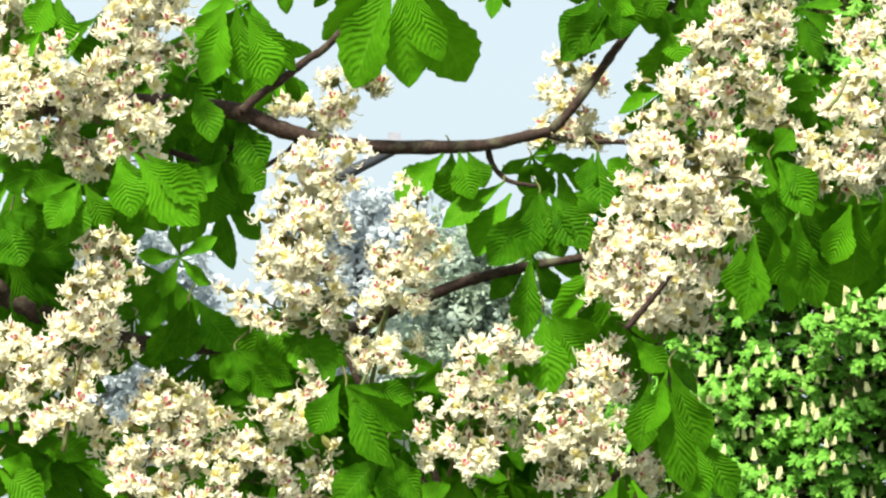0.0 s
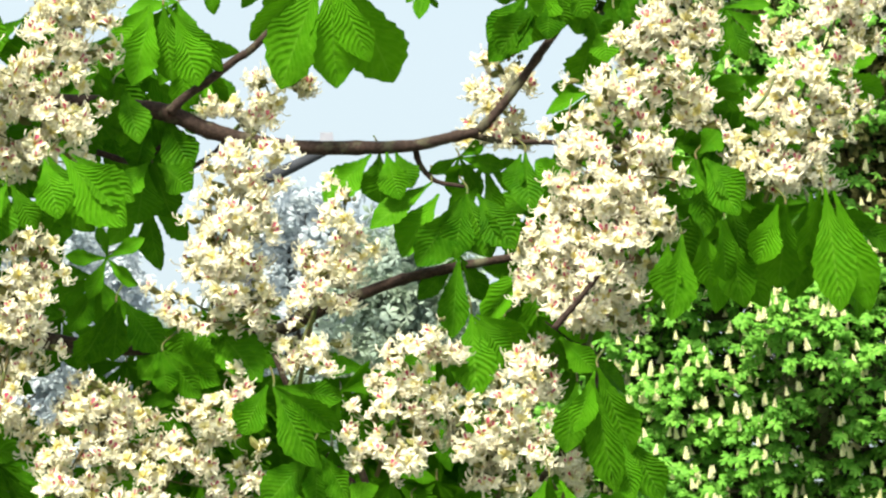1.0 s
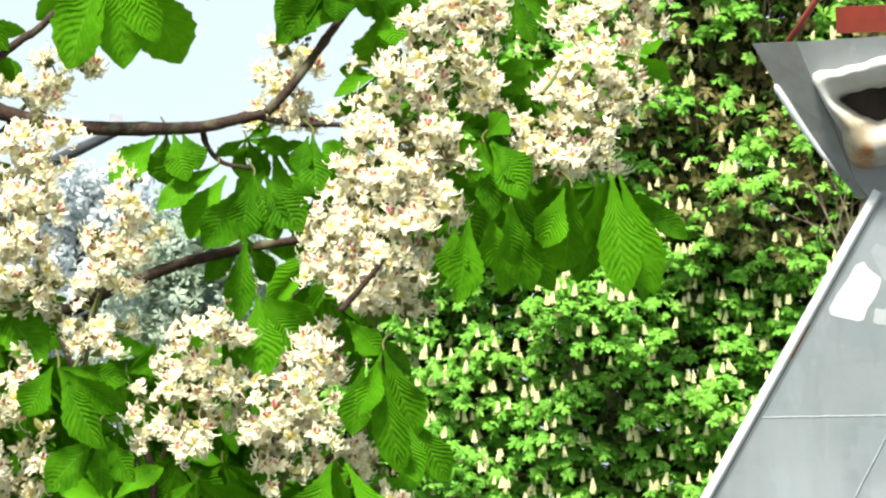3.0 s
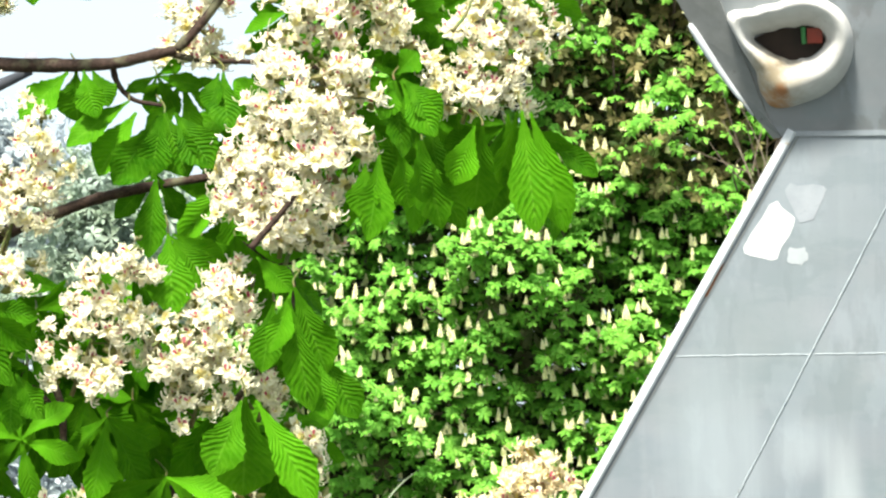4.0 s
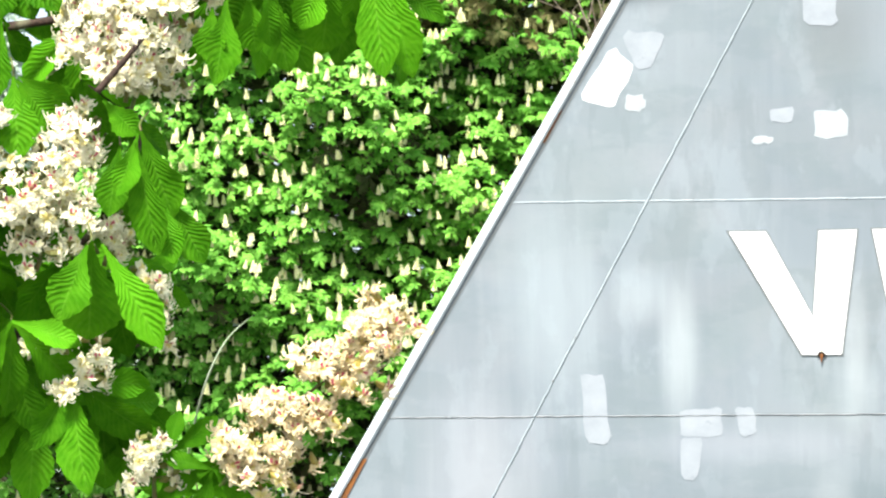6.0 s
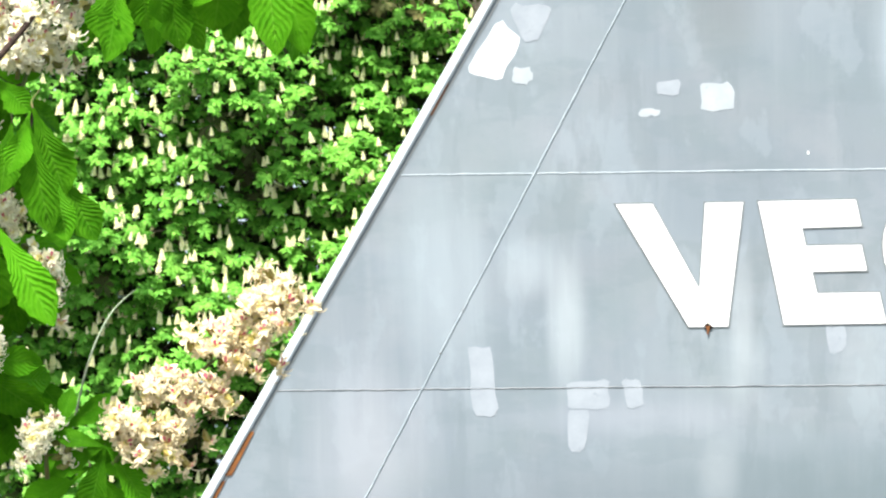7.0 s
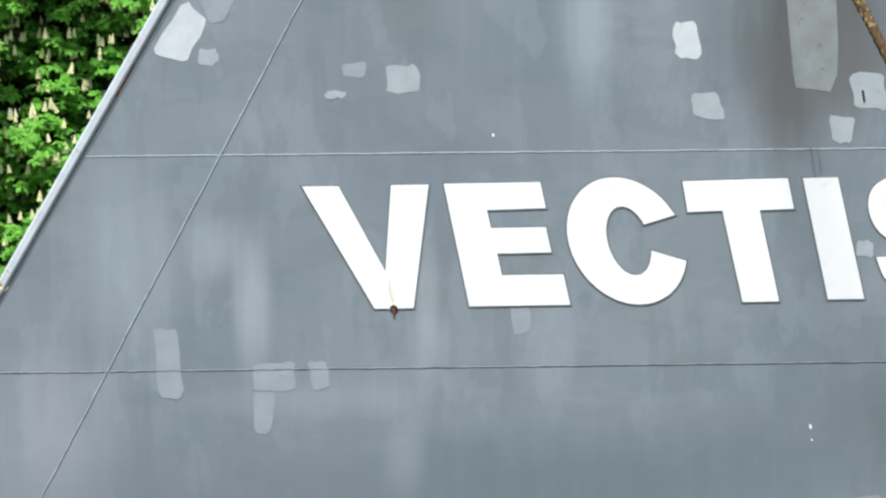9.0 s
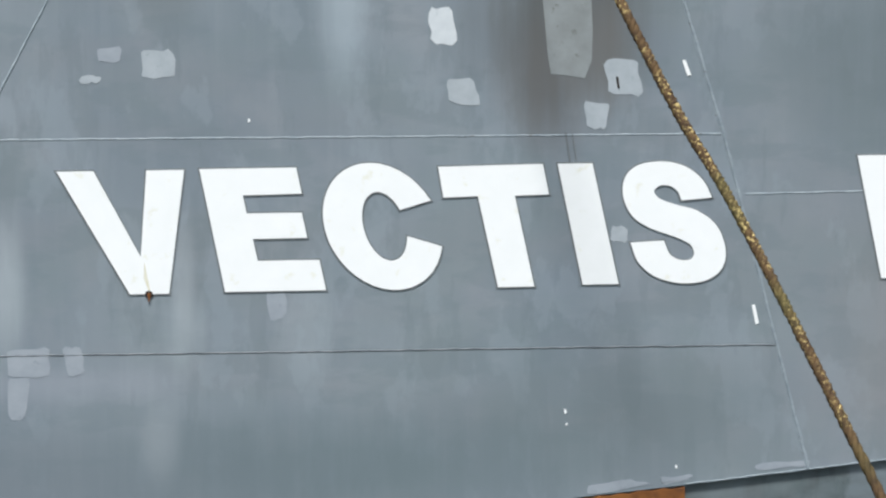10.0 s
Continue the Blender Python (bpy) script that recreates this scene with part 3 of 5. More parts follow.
for c, m in ((((3.015, 0.76), (3.03, 0.76), (3.04, 0.69), (3.028, 0.69)), DARK), (((0.132, -0.535), (0.155, -0.535), (0.147, -0.585), (0.14, -0.585)), RUST),
             (((2.70, 0.42), (2.712, 0.42), (2.74, 0.235), (2.73, 0.235)), DARK_PATCH), (((2.745, 0.41), (2.752, 0.41), (2.775, 0.25), (2.768, 0.25)), DARK_PATCH)):
    part("stain", mesh_of("stain", *slab(list(c)[::-1], 0.001, 0.0165 if m is RUST else 0.0065), m), ship, "small dark stain")

# ---- the name, welded on in raised white letters, sheared to fit the camera's view ----
BASE, CAP = -0.54, 0.222


def lean(x, y):
    return x - 0.208 * (y - BASE), y


def arc(cx, cy, rx, ry, a0, a1, n=18):
    return [(cx + rx * math.cos(radians(a0 + (a1 - a0) * i / n)), cy + ry * math.sin(radians(a0 + (a1 - a0) * i / n))) for i in range(n + 1)]


def grown(outline, by):
    """A counter-clockwise outline pushed outwards."""
    pts = [Vector(p) for p in outline]
    out = []
    for i, p in enumerate(pts):
        a, c = (p - pts[i - 1]).normalized(), (pts[(i + 1) % len(pts)] - p).normalized()
        na, nc = Vector((a.y, -a.x)), Vector((c.y, -c.x))
        m = (na + nc).normalized()
        out.append(tuple(p + m * by / max(0.5, m.dot(na))))
    return out


def letter(name, outlines=(), sides=None):
    ob = part("letter", letter_mesh(name, outlines, sides, 0.0045, 0.0075, WHITE), ship, "raised white letter " + name if len(name) == 1 else "raised white bar of a cut-off letter")
    by = 0.010
    if sides:  # the rim stands out on both sides and at both ends
        le, ri = [Vector(p) for p in sides[0]], [Vector(p) for p in sides[1]]
        wide = [(p + (p - q).normalized() * by, q + (q - p).normalized() * by) for p, q in zip(le, ri)]
        for i, j in ((0, 1), (-1, -2)):
            way = ((le[i] + ri[i]) - (le[j] + ri[j])).normalized() * by
            wide[i] = (wide[i][0] + way, wide[i][1] + way)
        sides = ([p for p, _ in wide], [q for _, q in wide])
    part("rim", letter_mesh(name, [grown(o, by) for o in outlines], sides, 0.0, 0.004, DARK_PATCH), ob, "dark rim round the letter")


def letter_mesh(name, outlines, sides, z0, z1, mat):
    """Outlines raised to slabs, or a band between two sides."""
    pieces = [slab([lean(*p) for p in o], z0, z1) for o in outlines]
    if sides:
        le, ri = sides
        n = len(le)
        verts = [(*lean(p[0], p[1]), z) for z in (z0, z1) for side in (le, ri) for p in side]
        faces = []
        for i in range(n - 1):
            faces += [(2 * n + i, 2 * n + i + 1, 3 * n + i + 1, 3 * n + i), (i, i + 1, n + i + 1, n + i)[::-1], (i, i + 1, 2 * n + i + 1, 2 * n + i), (n + i, n + i + 1, 3 * n + i + 1, 3 * n + i)[::-1]]
        faces += [(0, n, 3 * n, 2 * n)[::-1], (n - 1, 2 * n - 1, 4 * n - 1, 3 * n - 1)]
        pieces.append((verts, faces))
    return mesh_of("letter_" + name, *joined(pieces), mat)


def curve(*pts):
    return [(p.x, p.y) for p in smooth_path([(x, BASE + y, 0) for x, y in pts], 4)]


b, c = BASE, CAP
letter("V", [[(0.028, b), (0.267, b), (0.527, c), (0.297, c), (0.145, b + 0.232), (-0.023, c), (-0.246, c)]])
letter("E", [[(0.61, b + 0.005), (1.229, b + 0.005), (1.229, b + 0.194), (0.851, b + 0.194), (0.851, b + 0.33), (1.184, b + 0.332), (1.184, b + 0.488), (0.848, b + 0.488), (0.848, b + 0.60), (1.21, b + 0.606), (1.21, c + 0.005), (0.62, c + 0.003)]])
letter("C", sides=(arc(1.672, b + 0.395, 0.131, 0.214, 28, 343, 34), arc(1.66, b + 0.394, 0.358, 0.395, 23.5, 341, 34)))
letter("T", [[(2.29, b + 0.005), (2.515, b + 0.006), (2.512, b + 0.573), (2.724, b + 0.578), (2.726, c + 0.005), (2.078, c - 0.004), (2.07, b + 0.568), (2.284, b + 0.574)]])
letter("I", [[(2.817, b + 0.012), (3.041, b + 0.012), (3.032, c + 0.005), (2.817, c + 0.005)]])
letter("S", sides=(curve((3.536, .528), (3.526, .581), (3.487, .618), (3.422, .622), (3.380, .588), (3.405, .541), (3.493, .504), (3.626, .462), (3.725, .366), (3.751, .224), (3.705, .1), (3.591, .026), (3.429, .010), (3.279, .054), (3.191, .145), (3.167, .269)),
                   curve((3.73, .543), (3.698, .649), (3.611, .736), (3.477, .772), (3.315, .752), (3.214, .674), (3.180, .551), (3.214, .432), (3.305, .360), (3.436, .307), (3.525, .263), (3.550, .205), (3.519, .160), (3.452, .158), (3.398, .194), (3.377, .28))))
letter("bar", [[(4.69, b + 0.02), (4.93, b + 0.02), (4.93, c + 0.03), (4.69, c + 0.03)]])

part("rust_run", mesh_of("rust_run", *slab([lean(0.134, b + 0.10), lean(0.150, b + 0.002), lean(0.156, b + 0.002), lean(0.160, b + 0.20)], 0.0070, 0.0078), YELLOWED), ship, "yellowed rust run on the letter")
part("rust_spot", mesh_of("rust_spot", *slab([lean(0.125, b + 0.012), lean(0.120, b - 0.012), lean(0.145, b - 0.022), lean(0.172, b - 0.010), lean(0.165, b + 0.014), lean(0.145, b + 0.022)], 0.0045, 0.0090), DARK), ship, "dark rust spot under the letter")

# ---- mooring rope: three twisted strands ----
rope = thing("mooring_rope", HULL_AT, "worn brown and yellow twisted mooring rope hanging before the ship's side", "rope")
line = smooth_path([(2.295, 2.507, 0.74), (2.827, 1.359, 1.5), (3.107, 0.755, 1.9), (3.349, 0.313, 2.2), (3.631, -0.292, 2.6), (3.947, -1.013, 3.1), (4.705, -2.743, 4.3)], 34)
for s in range(3):
    pts = []
    for i, p in enumerate(line):
        d = (line[min(i + 1, len(line) - 1)] - line[max(i - 1, 0)]).normalized()
        e = d.orthogonal().normalized()
        a = i * 1.25 + s * 2.0944
        pts.append(p + (e * math.cos(a) + d.cross(e) * math.sin(a)) * 0.0145)
    part("strand", mesh_of("strand", *tube(pts, 0.0195, 6, 0.25, s), ROPE, smooth=True), rope)


# ---- horse-chestnut leaves and blossom ----
def leaflet(origin, d, side, length, width, curl, rng, out_v, out_f, out_uv):
    """One obovate, pleated, toothed leaflet from origin along d; curl bends it down out of its plane."""
    nrm = d.cross(side).normalized()
    rows, cols = 18, (-1, -0.5, 0, 0.5, 1)
    o = len(out_v)
    twist, ruffle, wave = rng.uniform(-0.45, 0.45), rng.uniform(0.05, 0.22), rng.uniform(7, 13)
    for i in range(rows + 1):
        t = i / rows
        half = 0.5 * width * (max(0.0, math.sin(math.pi * min(1, t ** 1.75 * 0.985 + 0.012))) ** 0.92) + 0.001
        bend = -curl * length * t * t
        for c in cols:
            tooth = 1 + (rng.uniform(0.02, 0.09) * (1 if i % 2 else -1) if abs(c) == 1 and 0 < i < rows else 0)
            fold = 0.34 * abs(c) * half + ruffle * half * c * c * math.sin(t * wave + c * 2.5)
            p = origin + d * (length * t - 0.12 * half * abs(c) * (1 if t > 0.5 else -0.4)) + side * (half * c * tooth) + nrm * (bend + fold + twist * half * c * t)
            out_v.append(p)
            out_uv.append((0.5 + c * 0.5, t))
    n = len(cols)
    for i in range(rows):
        for j in range(n - 1):
            a = o + i * n + j
            out_f.append((a, a + 1, a + n + 1, a + n))


def palmate(angle, spread, length, count, tip, seed, wide=0.40):
    """A palmate leaf about its hub in the view grid's plane: x right, y up, z to the viewer. angle: where its middle
    points; tip: how far it leans to (+) or from (-) the viewer.
    """
    rng = random.Random(seed)
    v, f, uv = [], [], []
    for i in range(count):
        s = (i / (count - 1) - 0.5) if count > 1 else 0.0
        a = radians(angle + 1.22 * spread * s + rng.uniform(-6, 6))
        size = 1.17 * length * (1 - 0.30 * (abs(s) * 2) ** 1.6) * rng.uniform(0.88, 1.08)
        lift = radians(tip + rng.uniform(-24, 24) - 20 * abs(s))
        d = Vector((math.cos(a) * math.cos(lift), math.sin(a) * math.cos(lift), math.sin(lift))).normalized()
        flat = Vector((-math.sin(a), math.cos(a), 0))
        roll = Matrix.Rotation(rng.uniform(-0.75, 0.75), 3, d)
        side = roll @ (flat - d * flat.dot(d)).normalized()
        if d.cross(side).z < 0:
            side = -side
        leaflet(Vector((0, 0, 0.007 * rng.randrange(5))), d, side, size, size * (wide if length < 0.2 else wide * 0.66) * rng.uniform(0.9, 1.1), rng.uniform(0.05, 0.24), rng, v, f, uv)
    return mesh_of("leaf", v, f, LEAF, uv, smooth=True)


def flower_data(seed):
    """One blossom facing +z, about 45 mm across: two upper petals with a blotch, three ragged lower ones, and long curved stamens."""
    rng = random.Random(seed)
    v, f, m = [], [], []
    blotch = 1 if seed % 3 == 0 else 2
    cols = (-1, -0.5, 0, 0.5, 1)
    for i, at in enumerate((60, 120, 195, 270, 345)):
        a = radians(at + rng.uniform(-16, 16))
        L, W = rng.uniform(0.014, 0.020), rng.uniform(0.0042, 0.0066)
        d = Vector((math.cos(a), math.sin(a), rng.uniform(0.15, 1.1))).normalized()
        s = Vector((-math.sin(a), math.cos(a), 0))
        nn = d.cross(s)
        o = len(v)
        for t, w, z in ((0.0, 0.30, 0), (0.36, 0.70, 0.05), (0.72, 1.05, -0.06), (1.0, 0.85, -0.40)):
            for c in cols:
                ragged = rng.uniform(-0.0060, 0.0045) if t == 1.0 else 0.0
                v.append(d * (L * t + ragged - abs(c) * 0.1 * L * t) + s * W * w * c + nn * (L * z + c * c * W * 0.45 + rng.uniform(-1, 1) * 0.0036 * t))
        for r in range(3):
            for c in range(4):
                q = o + r * 5 + c
                f.append((q, q + 1, q + 6, q + 5))
                upper, mid = i < 2, c in (1, 2)
                m.append(1 if upper and blotch == 1 and r < 2 else 2 if upper and blotch == 2 and mid and r < 2 else 1 if r == 0 else 0)
    # a thick calyx, so that its dark colour fills the gaps like shade
    cv, cf = tube([Vector((0, 0.003, -0.020)), Vector((0, 0, -0.010)), Vector((0, 0, 0.001))], [0.002, 0.0062, 0.0058], 6)
    o = len(v)
    v += cv
    f += [tuple(k + o for k in g) for g in cf]
    m += [4] * len(cf)
    for i in range(7):
        a = radians(-90) + rng.uniform(-1.5, 1.5)
        L = rng.uniform(0.020, 0.033)
        d = Vector((math.cos(a), math.sin(a), rng.uniform(0.3, 1.0))).normalized()
        e = Vector((0, -1, 0))
        path = [Vector((0, 0, 0)), d * L * 0.5 + e * 0.003, d * L * 0.85 - e * 0.002, d * L - e * 0.009]
        tv, tf = tube(path, [0.0009, 0.0009, 0.0008, 0.0013], 3)
        o = len(v)
        v += tv
        f += [tuple(k + o for k in g) for g in tf]
        m += [3] * len(tf)
    return v, f, m


FLOWER_MATS = [PETAL, YELLOW, PINK, STAMEN, SHADED_CALYX]
TAN_MATS = [TAN_PETAL, YELLOW, PINK, TAN_PETAL, CALYX_OLIVE]
FLOWERS = [flower_data(s) for s in range(8)]
FLOWER_MESHES = [mesh_of("flower", v, f, FLOWER_MATS, idx=m) for v, f, m in FLOWERS]
loose = [340]  # how many blossoms are still made as pieces of their own


def flower_spike(tree, base, tip, radius, depth, seed, density=1.0, taper=0.45, stem=0.0, mats=None):
    """An upright panicle: a stalk, side stalks, and blossoms that thin out to the tip. View grid units; depth in
    metres.
    """
    rng = random.Random(seed)
    a, e = B(*base, depth), B(*tip, depth + rng.uniform(-0.04, 0.04))
    axis = e - a
    L = axis.length
    ax = axis.normalized()
    r0 = 1.06 * radius * K * (6 + depth) / 6
    s1 = (BACK - ax * BACK.dot(ax)).normalized()
    s2 = ax.cross(s1)
    spine = smooth_path([a - ax * stem * K, a + ax * L * 0.35 + s2 * L * 0.02, a + ax * L * 0.7 - s2 * L * 0.015, e], 4)
    ts, tf = tube(spine, [0.0042 - 0.003 * i / (len(spine) - 1) for i in range(len(spine))], 6)
    n = int(density * 2 * math.pi * r0 * L * (1 + taper) / 2 / 0.00072)
    spots, stalks = [], [(ts, tf)]
    sprays = max(5, n // 5)  # blossoms sit in bunches on side stalks, with gaps between
    for i in range(sprays):
        t = min(1.0, max(0.0, ((i + 0.5) / sprays) ** 1.06 + rng.gauss(0, 0.01 / L)))
        g = i * 2.39996 + rng.gauss(0, 0.15)
        rad = r0 * (1 - (1 - taper) * t) * (1.0 if t > 0.08 else 0.75) * rng.uniform(0.82, 1.14)
        out = s1 * math.cos(g) + s2 * math.sin(g)
        if out.dot(BACK) > 0.55:
            continue
        foot, way = a + ax * (L * t - rad * 0.3), out + ax * rng.uniform(0.1, 0.45)
        stalks.append(tube([foot, foot + way * rad * 0.9], [0.0022, 0.0013], 4))
        for k in range(rng.choice((4, 5, 5, 6))):
            c = foot + way * rad * (0.42 + 0.14 * k) * rng.uniform(0.88, 1.06) + Vector((rng.gauss(0, 1), rng.gauss(0, 1), rng.gauss(0, 1))) * 0.013
            face = (out + ax * rng.uniform(-0.2, 0.5) - BACK * 0.6 + Vector((rng.uniform(-.5, .5), rng.uniform(-.5, .5), rng.uniform(-.5, .5)))).normalized()
            right = UP.cross(face).normalized()  # each blossom hangs with its stamens downwards
            q = Matrix((right, face.cross(right), face)).transposed().to_4x4()
            spots.append(Matrix.Translation(c) @ q @ Matrix.Rotation(rng.gauss(0, 0.5), 4, "Z") @ Matrix.Scale(rng.uniform(0.88, 1.16), 4))
    for i in range(7):  # buds at the tip
        c = e + Vector((rng.uniform(-1, 1), rng.uniform(-1, 1), rng.uniform(-1, 1))) * 0.012
        stalks.append(tube([c, c + ax * 0.004, c + ax * 0.009], [0.002, 0.004, 0.0015], 5))
    spike = part("flower_spike", mesh_of("flower_spike", *joined(stalks), STALK, smooth=True), tree)
    if not mats and loose[0] >= len(spots):
        loose[0] -= len(spots)
        for m in spots:
            ob = part("flower", FLOWER_MESHES[rng.randrange(8)], spike)
            ob.matrix_basis = m
        return spike
    v, f, idx = [], [], []
    for m in spots:
        fv, ff, fm = FLOWERS[rng.randrange(8)]
        o = len(v)
        v += [m @ p for p in fv]
        f += [tuple(k + o for k in g) for g in ff]
        idx += fm
    part("blossom", mesh_of("blossom", v, f, mats or FLOWER_MATS, idx=idx), spike, "tan blossom with olive calyces" if mats else "cream blossom with pink and yellow throats", "stuff")
    return spike


# ---- the near chestnut ----
chestnut = thing("chestnut_tree", Matrix.Identity(4), "near horse-chestnut with serrated green leaves and cream flower spikes", "tree")


def branch(points, r0, r1, depth=0.0, seed=1, knots=True):
    pts = smooth_path([B(p[0], p[1], depth + (p[2] if len(p) > 2 else 0)) for p in points], 7)
    n = len(pts)
    rng = random.Random(seed)
    rad = [0.86 * (r0 + (r1 - r0) * i / (n - 1)) * K * (1.16 if knots and rng.random() < 0.14 else 1.0) for i in range(n)]
    return part("branch", mesh_of("branch", *tube(pts, rad, 10, 0.12, seed), BARK, smooth=True), chestnut)


# trunk and the boughs that carry the twigs in view
trunk_foot = B(-900, 441, 0.6)
trunk_foot.z = 0
trunk_pts = [trunk_foot + Vector((0, 0, h)) + Vector((0.05 * math.sin(h * 2), 0.04 * math.cos(h * 1.7), 0)) for h in (-0.1, 0.3, 0.9, 1.6, 2.3, 3.1, 4.0)]
part("trunk", mesh_of("trunk", *tube(smooth_path(trunk_pts, 3), [0.24 - 0.006 * i for i in range(19)], 14, 0.1, 4), TRUNK, smooth=True), chestnut, "dark furrowed trunk")
branch([(-900, 330, 0.6), (-500, 210, 0.3), (-100, 190, 0.1), (260, 185), (360, 190), (430, 200), (500, 230), (620, 257), (760, 261), (860, 257), (925, 243), (975, 232)], 26, 10, 0, 1)
branch([(975, 232), (1010, 195), (1045, 150), (1080, 100), (1112, 55), (1150, -10), (1200, -80)], 10, 8, 0, 2)
branch([(960, 238), (1020, 250), (1110, 252), (1200, 262)], 7, 5, 0.02, 3)
branch([(428, 198), (455, 172), (500, 140), (545, 105), (575, 85), (640, 20), (715, -60)], 10, 7, -0.02, 4)
branch([(-900, 560, 0.6), (-400, 520, 0.3), (-60, 500), (15, 530), (100, 565), (230, 605), (380, 612), (480, 590), (600, 590), (700, 545), (765, 521), (830, 497), (910, 477), (1000, 461), (1100, 445), (1200, 420)], 24, 7, 0.05, 5)
branch([(862, 258), (872, 292), (900, 320), (950, 330)], 7, 4, 0.02, 6)
branch([(300, 268), (370, 285), (420, 250), (440, 210)], 7, 4, 0.03, 7)
branch([(460, 300), (500, 275), (530, 245)], 5, 4, 0.03, 8)
branch([(1108, 582), (1140, 545), (1165, 515), (1188, 485)], 7, 5, -0.24, 9)
branch([(1080, 560, 0.05), (1110, 580), (1180, 640), (1140, 780), (1000, 960, 0.1), (900, 1200, 0.2), (850, 1500, 0.3)], 6, 14, 0.05, 10)
branch([(600, 590, 0.05), (640, 690), (700, 800), (780, 900), (850, 1100), (850, 1500, 0.3)], 6, 12, 0.12, 11)
branch([(120, 790), (180, 900), (200, 1200), (100, 1500, 0.3)], 6, 12, 0.1, 12)
branch([(-900, 1300, 0.6), (-300, 1480, 0.3), (300, 1530, 0.3), (850, 1500, 0.3), (1250, 1480, 0.2), (1360, 1340, 0.1), (1400, 1250)], 30, 7, 0.1, 13)
branch([(1330, 200), (1420, 260), (1500, 330), (1450, 240), (1500, 160)], 5, 4, 0.06, 14)
branch([(1200, 262, 0.02), (1330, 250), (1420, 240), (1500, 300), (1590, 330)], 6, 5, 0.08, 15)
branch([(750, 800), (775, 860), (780, 960)], 8, 8, 0.0, 16)
branch([(1200, -80), (1500, -120), (1620, -60)], 8, 5, 0.05, 17)
branch([(100, -50, 0.05), (60, -120), (-100, 60), (-100, 190, 0.1)], 6, 9, 0.1, 18)

for pts, r, depth in (([(112, 800), (122, 720), (145, 640), (165, 560), (180, 500)], 6, -0.215), ([(636, 690), (655, 640), (672, 590), (700, 500), (722, 430)], 5, -0.16), ([(515, 430), (530, 385), (548, 340)], 4, -0.185),
                      ([(1465, 195), (1485, 165), (1505, 135)], 5, -0.2), ([(935, 755), (965, 735), (1000, 730)], 5, -0.2), ([(290, 800), (300, 770), (305, 740)], 4, -0.2)):
    way = smooth_path([B(u + 4 * math.sin(i * 2.3), v, depth + 0.03 + 0.012 * i) for i, (u, v) in enumerate(pts)], 5)
    part("flower_stalk", mesh_of("flower_stalk", *tube(way, [0.72 * r * K * (1 - 0.45 * i / (len(way) - 1)) for i in range(len(way))], 8, 0.1, 5), STALK, smooth=True), chestnut)

made = [0]


def leaf(u, v, depth, angle, spread, length, count, tip):
    """One palmate leaf at a place of the view grid: where its middle points, its fan, its length, its leaflets, and how
    far it leans out.
    """
    i = made[0]
    made[0] += 1
    rng = random.Random(i)
    hub = B(u, v, depth)
    ob = part("leaf", palmate(angle, spread, length * K, count, tip, 100 + i, 0.385), chestnut)
    ob.matrix_basis = Matrix.Translation(hub) @ VIEW_GRID.to_3x3().to_4x4()
    # its stalk runs back into the twigs
    part("leaf_stalk", mesh_of("leaf_stalk", *tube(smooth_path([hub, hub + UP * 0.008 + BACK * 0.025, hub + UP * rng.uniform(0.012, 0.025) + RIGHT * rng.uniform(-0.02, 0.02) + BACK * 0.08], 4), 0.0018, 6), STALK, smooth=True), chestnut)


def drooping_leaf(depth, *blades, tilt=0):
    """One palmate leaf whose leaflets hang as told: foot and tip of each on the view grid, and its width. tilt: how far
    the tips come forward, in degrees.
    """
    i = made[0]
    made[0] += 1
    rng = random.Random(500 + i)
    hu, hv = blades[0][:2]
    s = K * (6 + depth) / 6
    v, f, uv = [], [], []
    for n, (fu, fv, tu, tv, w) in enumerate(blades):
        flat = Vector((tu - fu, fv - tv, 0)) * s
        lift = math.tan(radians(tilt + rng.uniform(-16, 28)))
        d = (flat.normalized() + Vector((0, 0, lift))).normalized()
        side = Vector((-flat.y, flat.x, 0)).normalized()
        side = Matrix.Rotation(rng.uniform(-0.5, 0.5), 3, d) @ side
        if d.cross(side).z < 0:
            side = -side
        leaflet(Vector(((fu - hu) * s, (hv - fv) * s, 0.008 * (n % 4))), d, side, flat.length * math.sqrt(1 + lift * lift), w * s * 1.12, rng.uniform(0.04, 0.18), rng, v, f, uv)
    ob = part("leaf", mesh_of("leaf", v, f, LEAF, uv, smooth=True), chestnut)
    hub = B(hu, hv, depth)
    ob.matrix_basis = Matrix.Translation(hub) @ VIEW_GRID.to_3x3().to_4x4()
    part("leaf_stalk", mesh_of("leaf_stalk", *tube(smooth_path([hub, hub + UP * 0.012 + BACK * 0.02, hub + UP * 0.03 + RIGHT * rng.uniform(-0.02, 0.02) + BACK * 0.07], 4), 0.0018, 6), STALK, smooth=True), chestnut)


drooping_leaf(-0.08, (700, -48, 614, 152, 92), (712, -45, 723, 156, 80), (738, -45, 832, 152, 92), (722, -40, 772, 112, 58), (690, -50, 566, 78, 50), tilt=-20)
drooping_leaf(-0.02, (418, 8, 432, 144, 64), (400, 10, 366, 150, 60), (424, 10, 521, 126, 46), (440, 30, 486, 150, 62), (395, 8, 330, 90, 55), tilt=-14)
drooping_leaf(-0.02, (330, 148, 284, 252, 72), (338, 152, 348, 256, 58), (345, 150, 384, 246, 50))
drooping_leaf(0.03, (405, 205, 420, 330, 82), (395, 210, 365, 300, 60), (420, 205, 466, 300, 62))
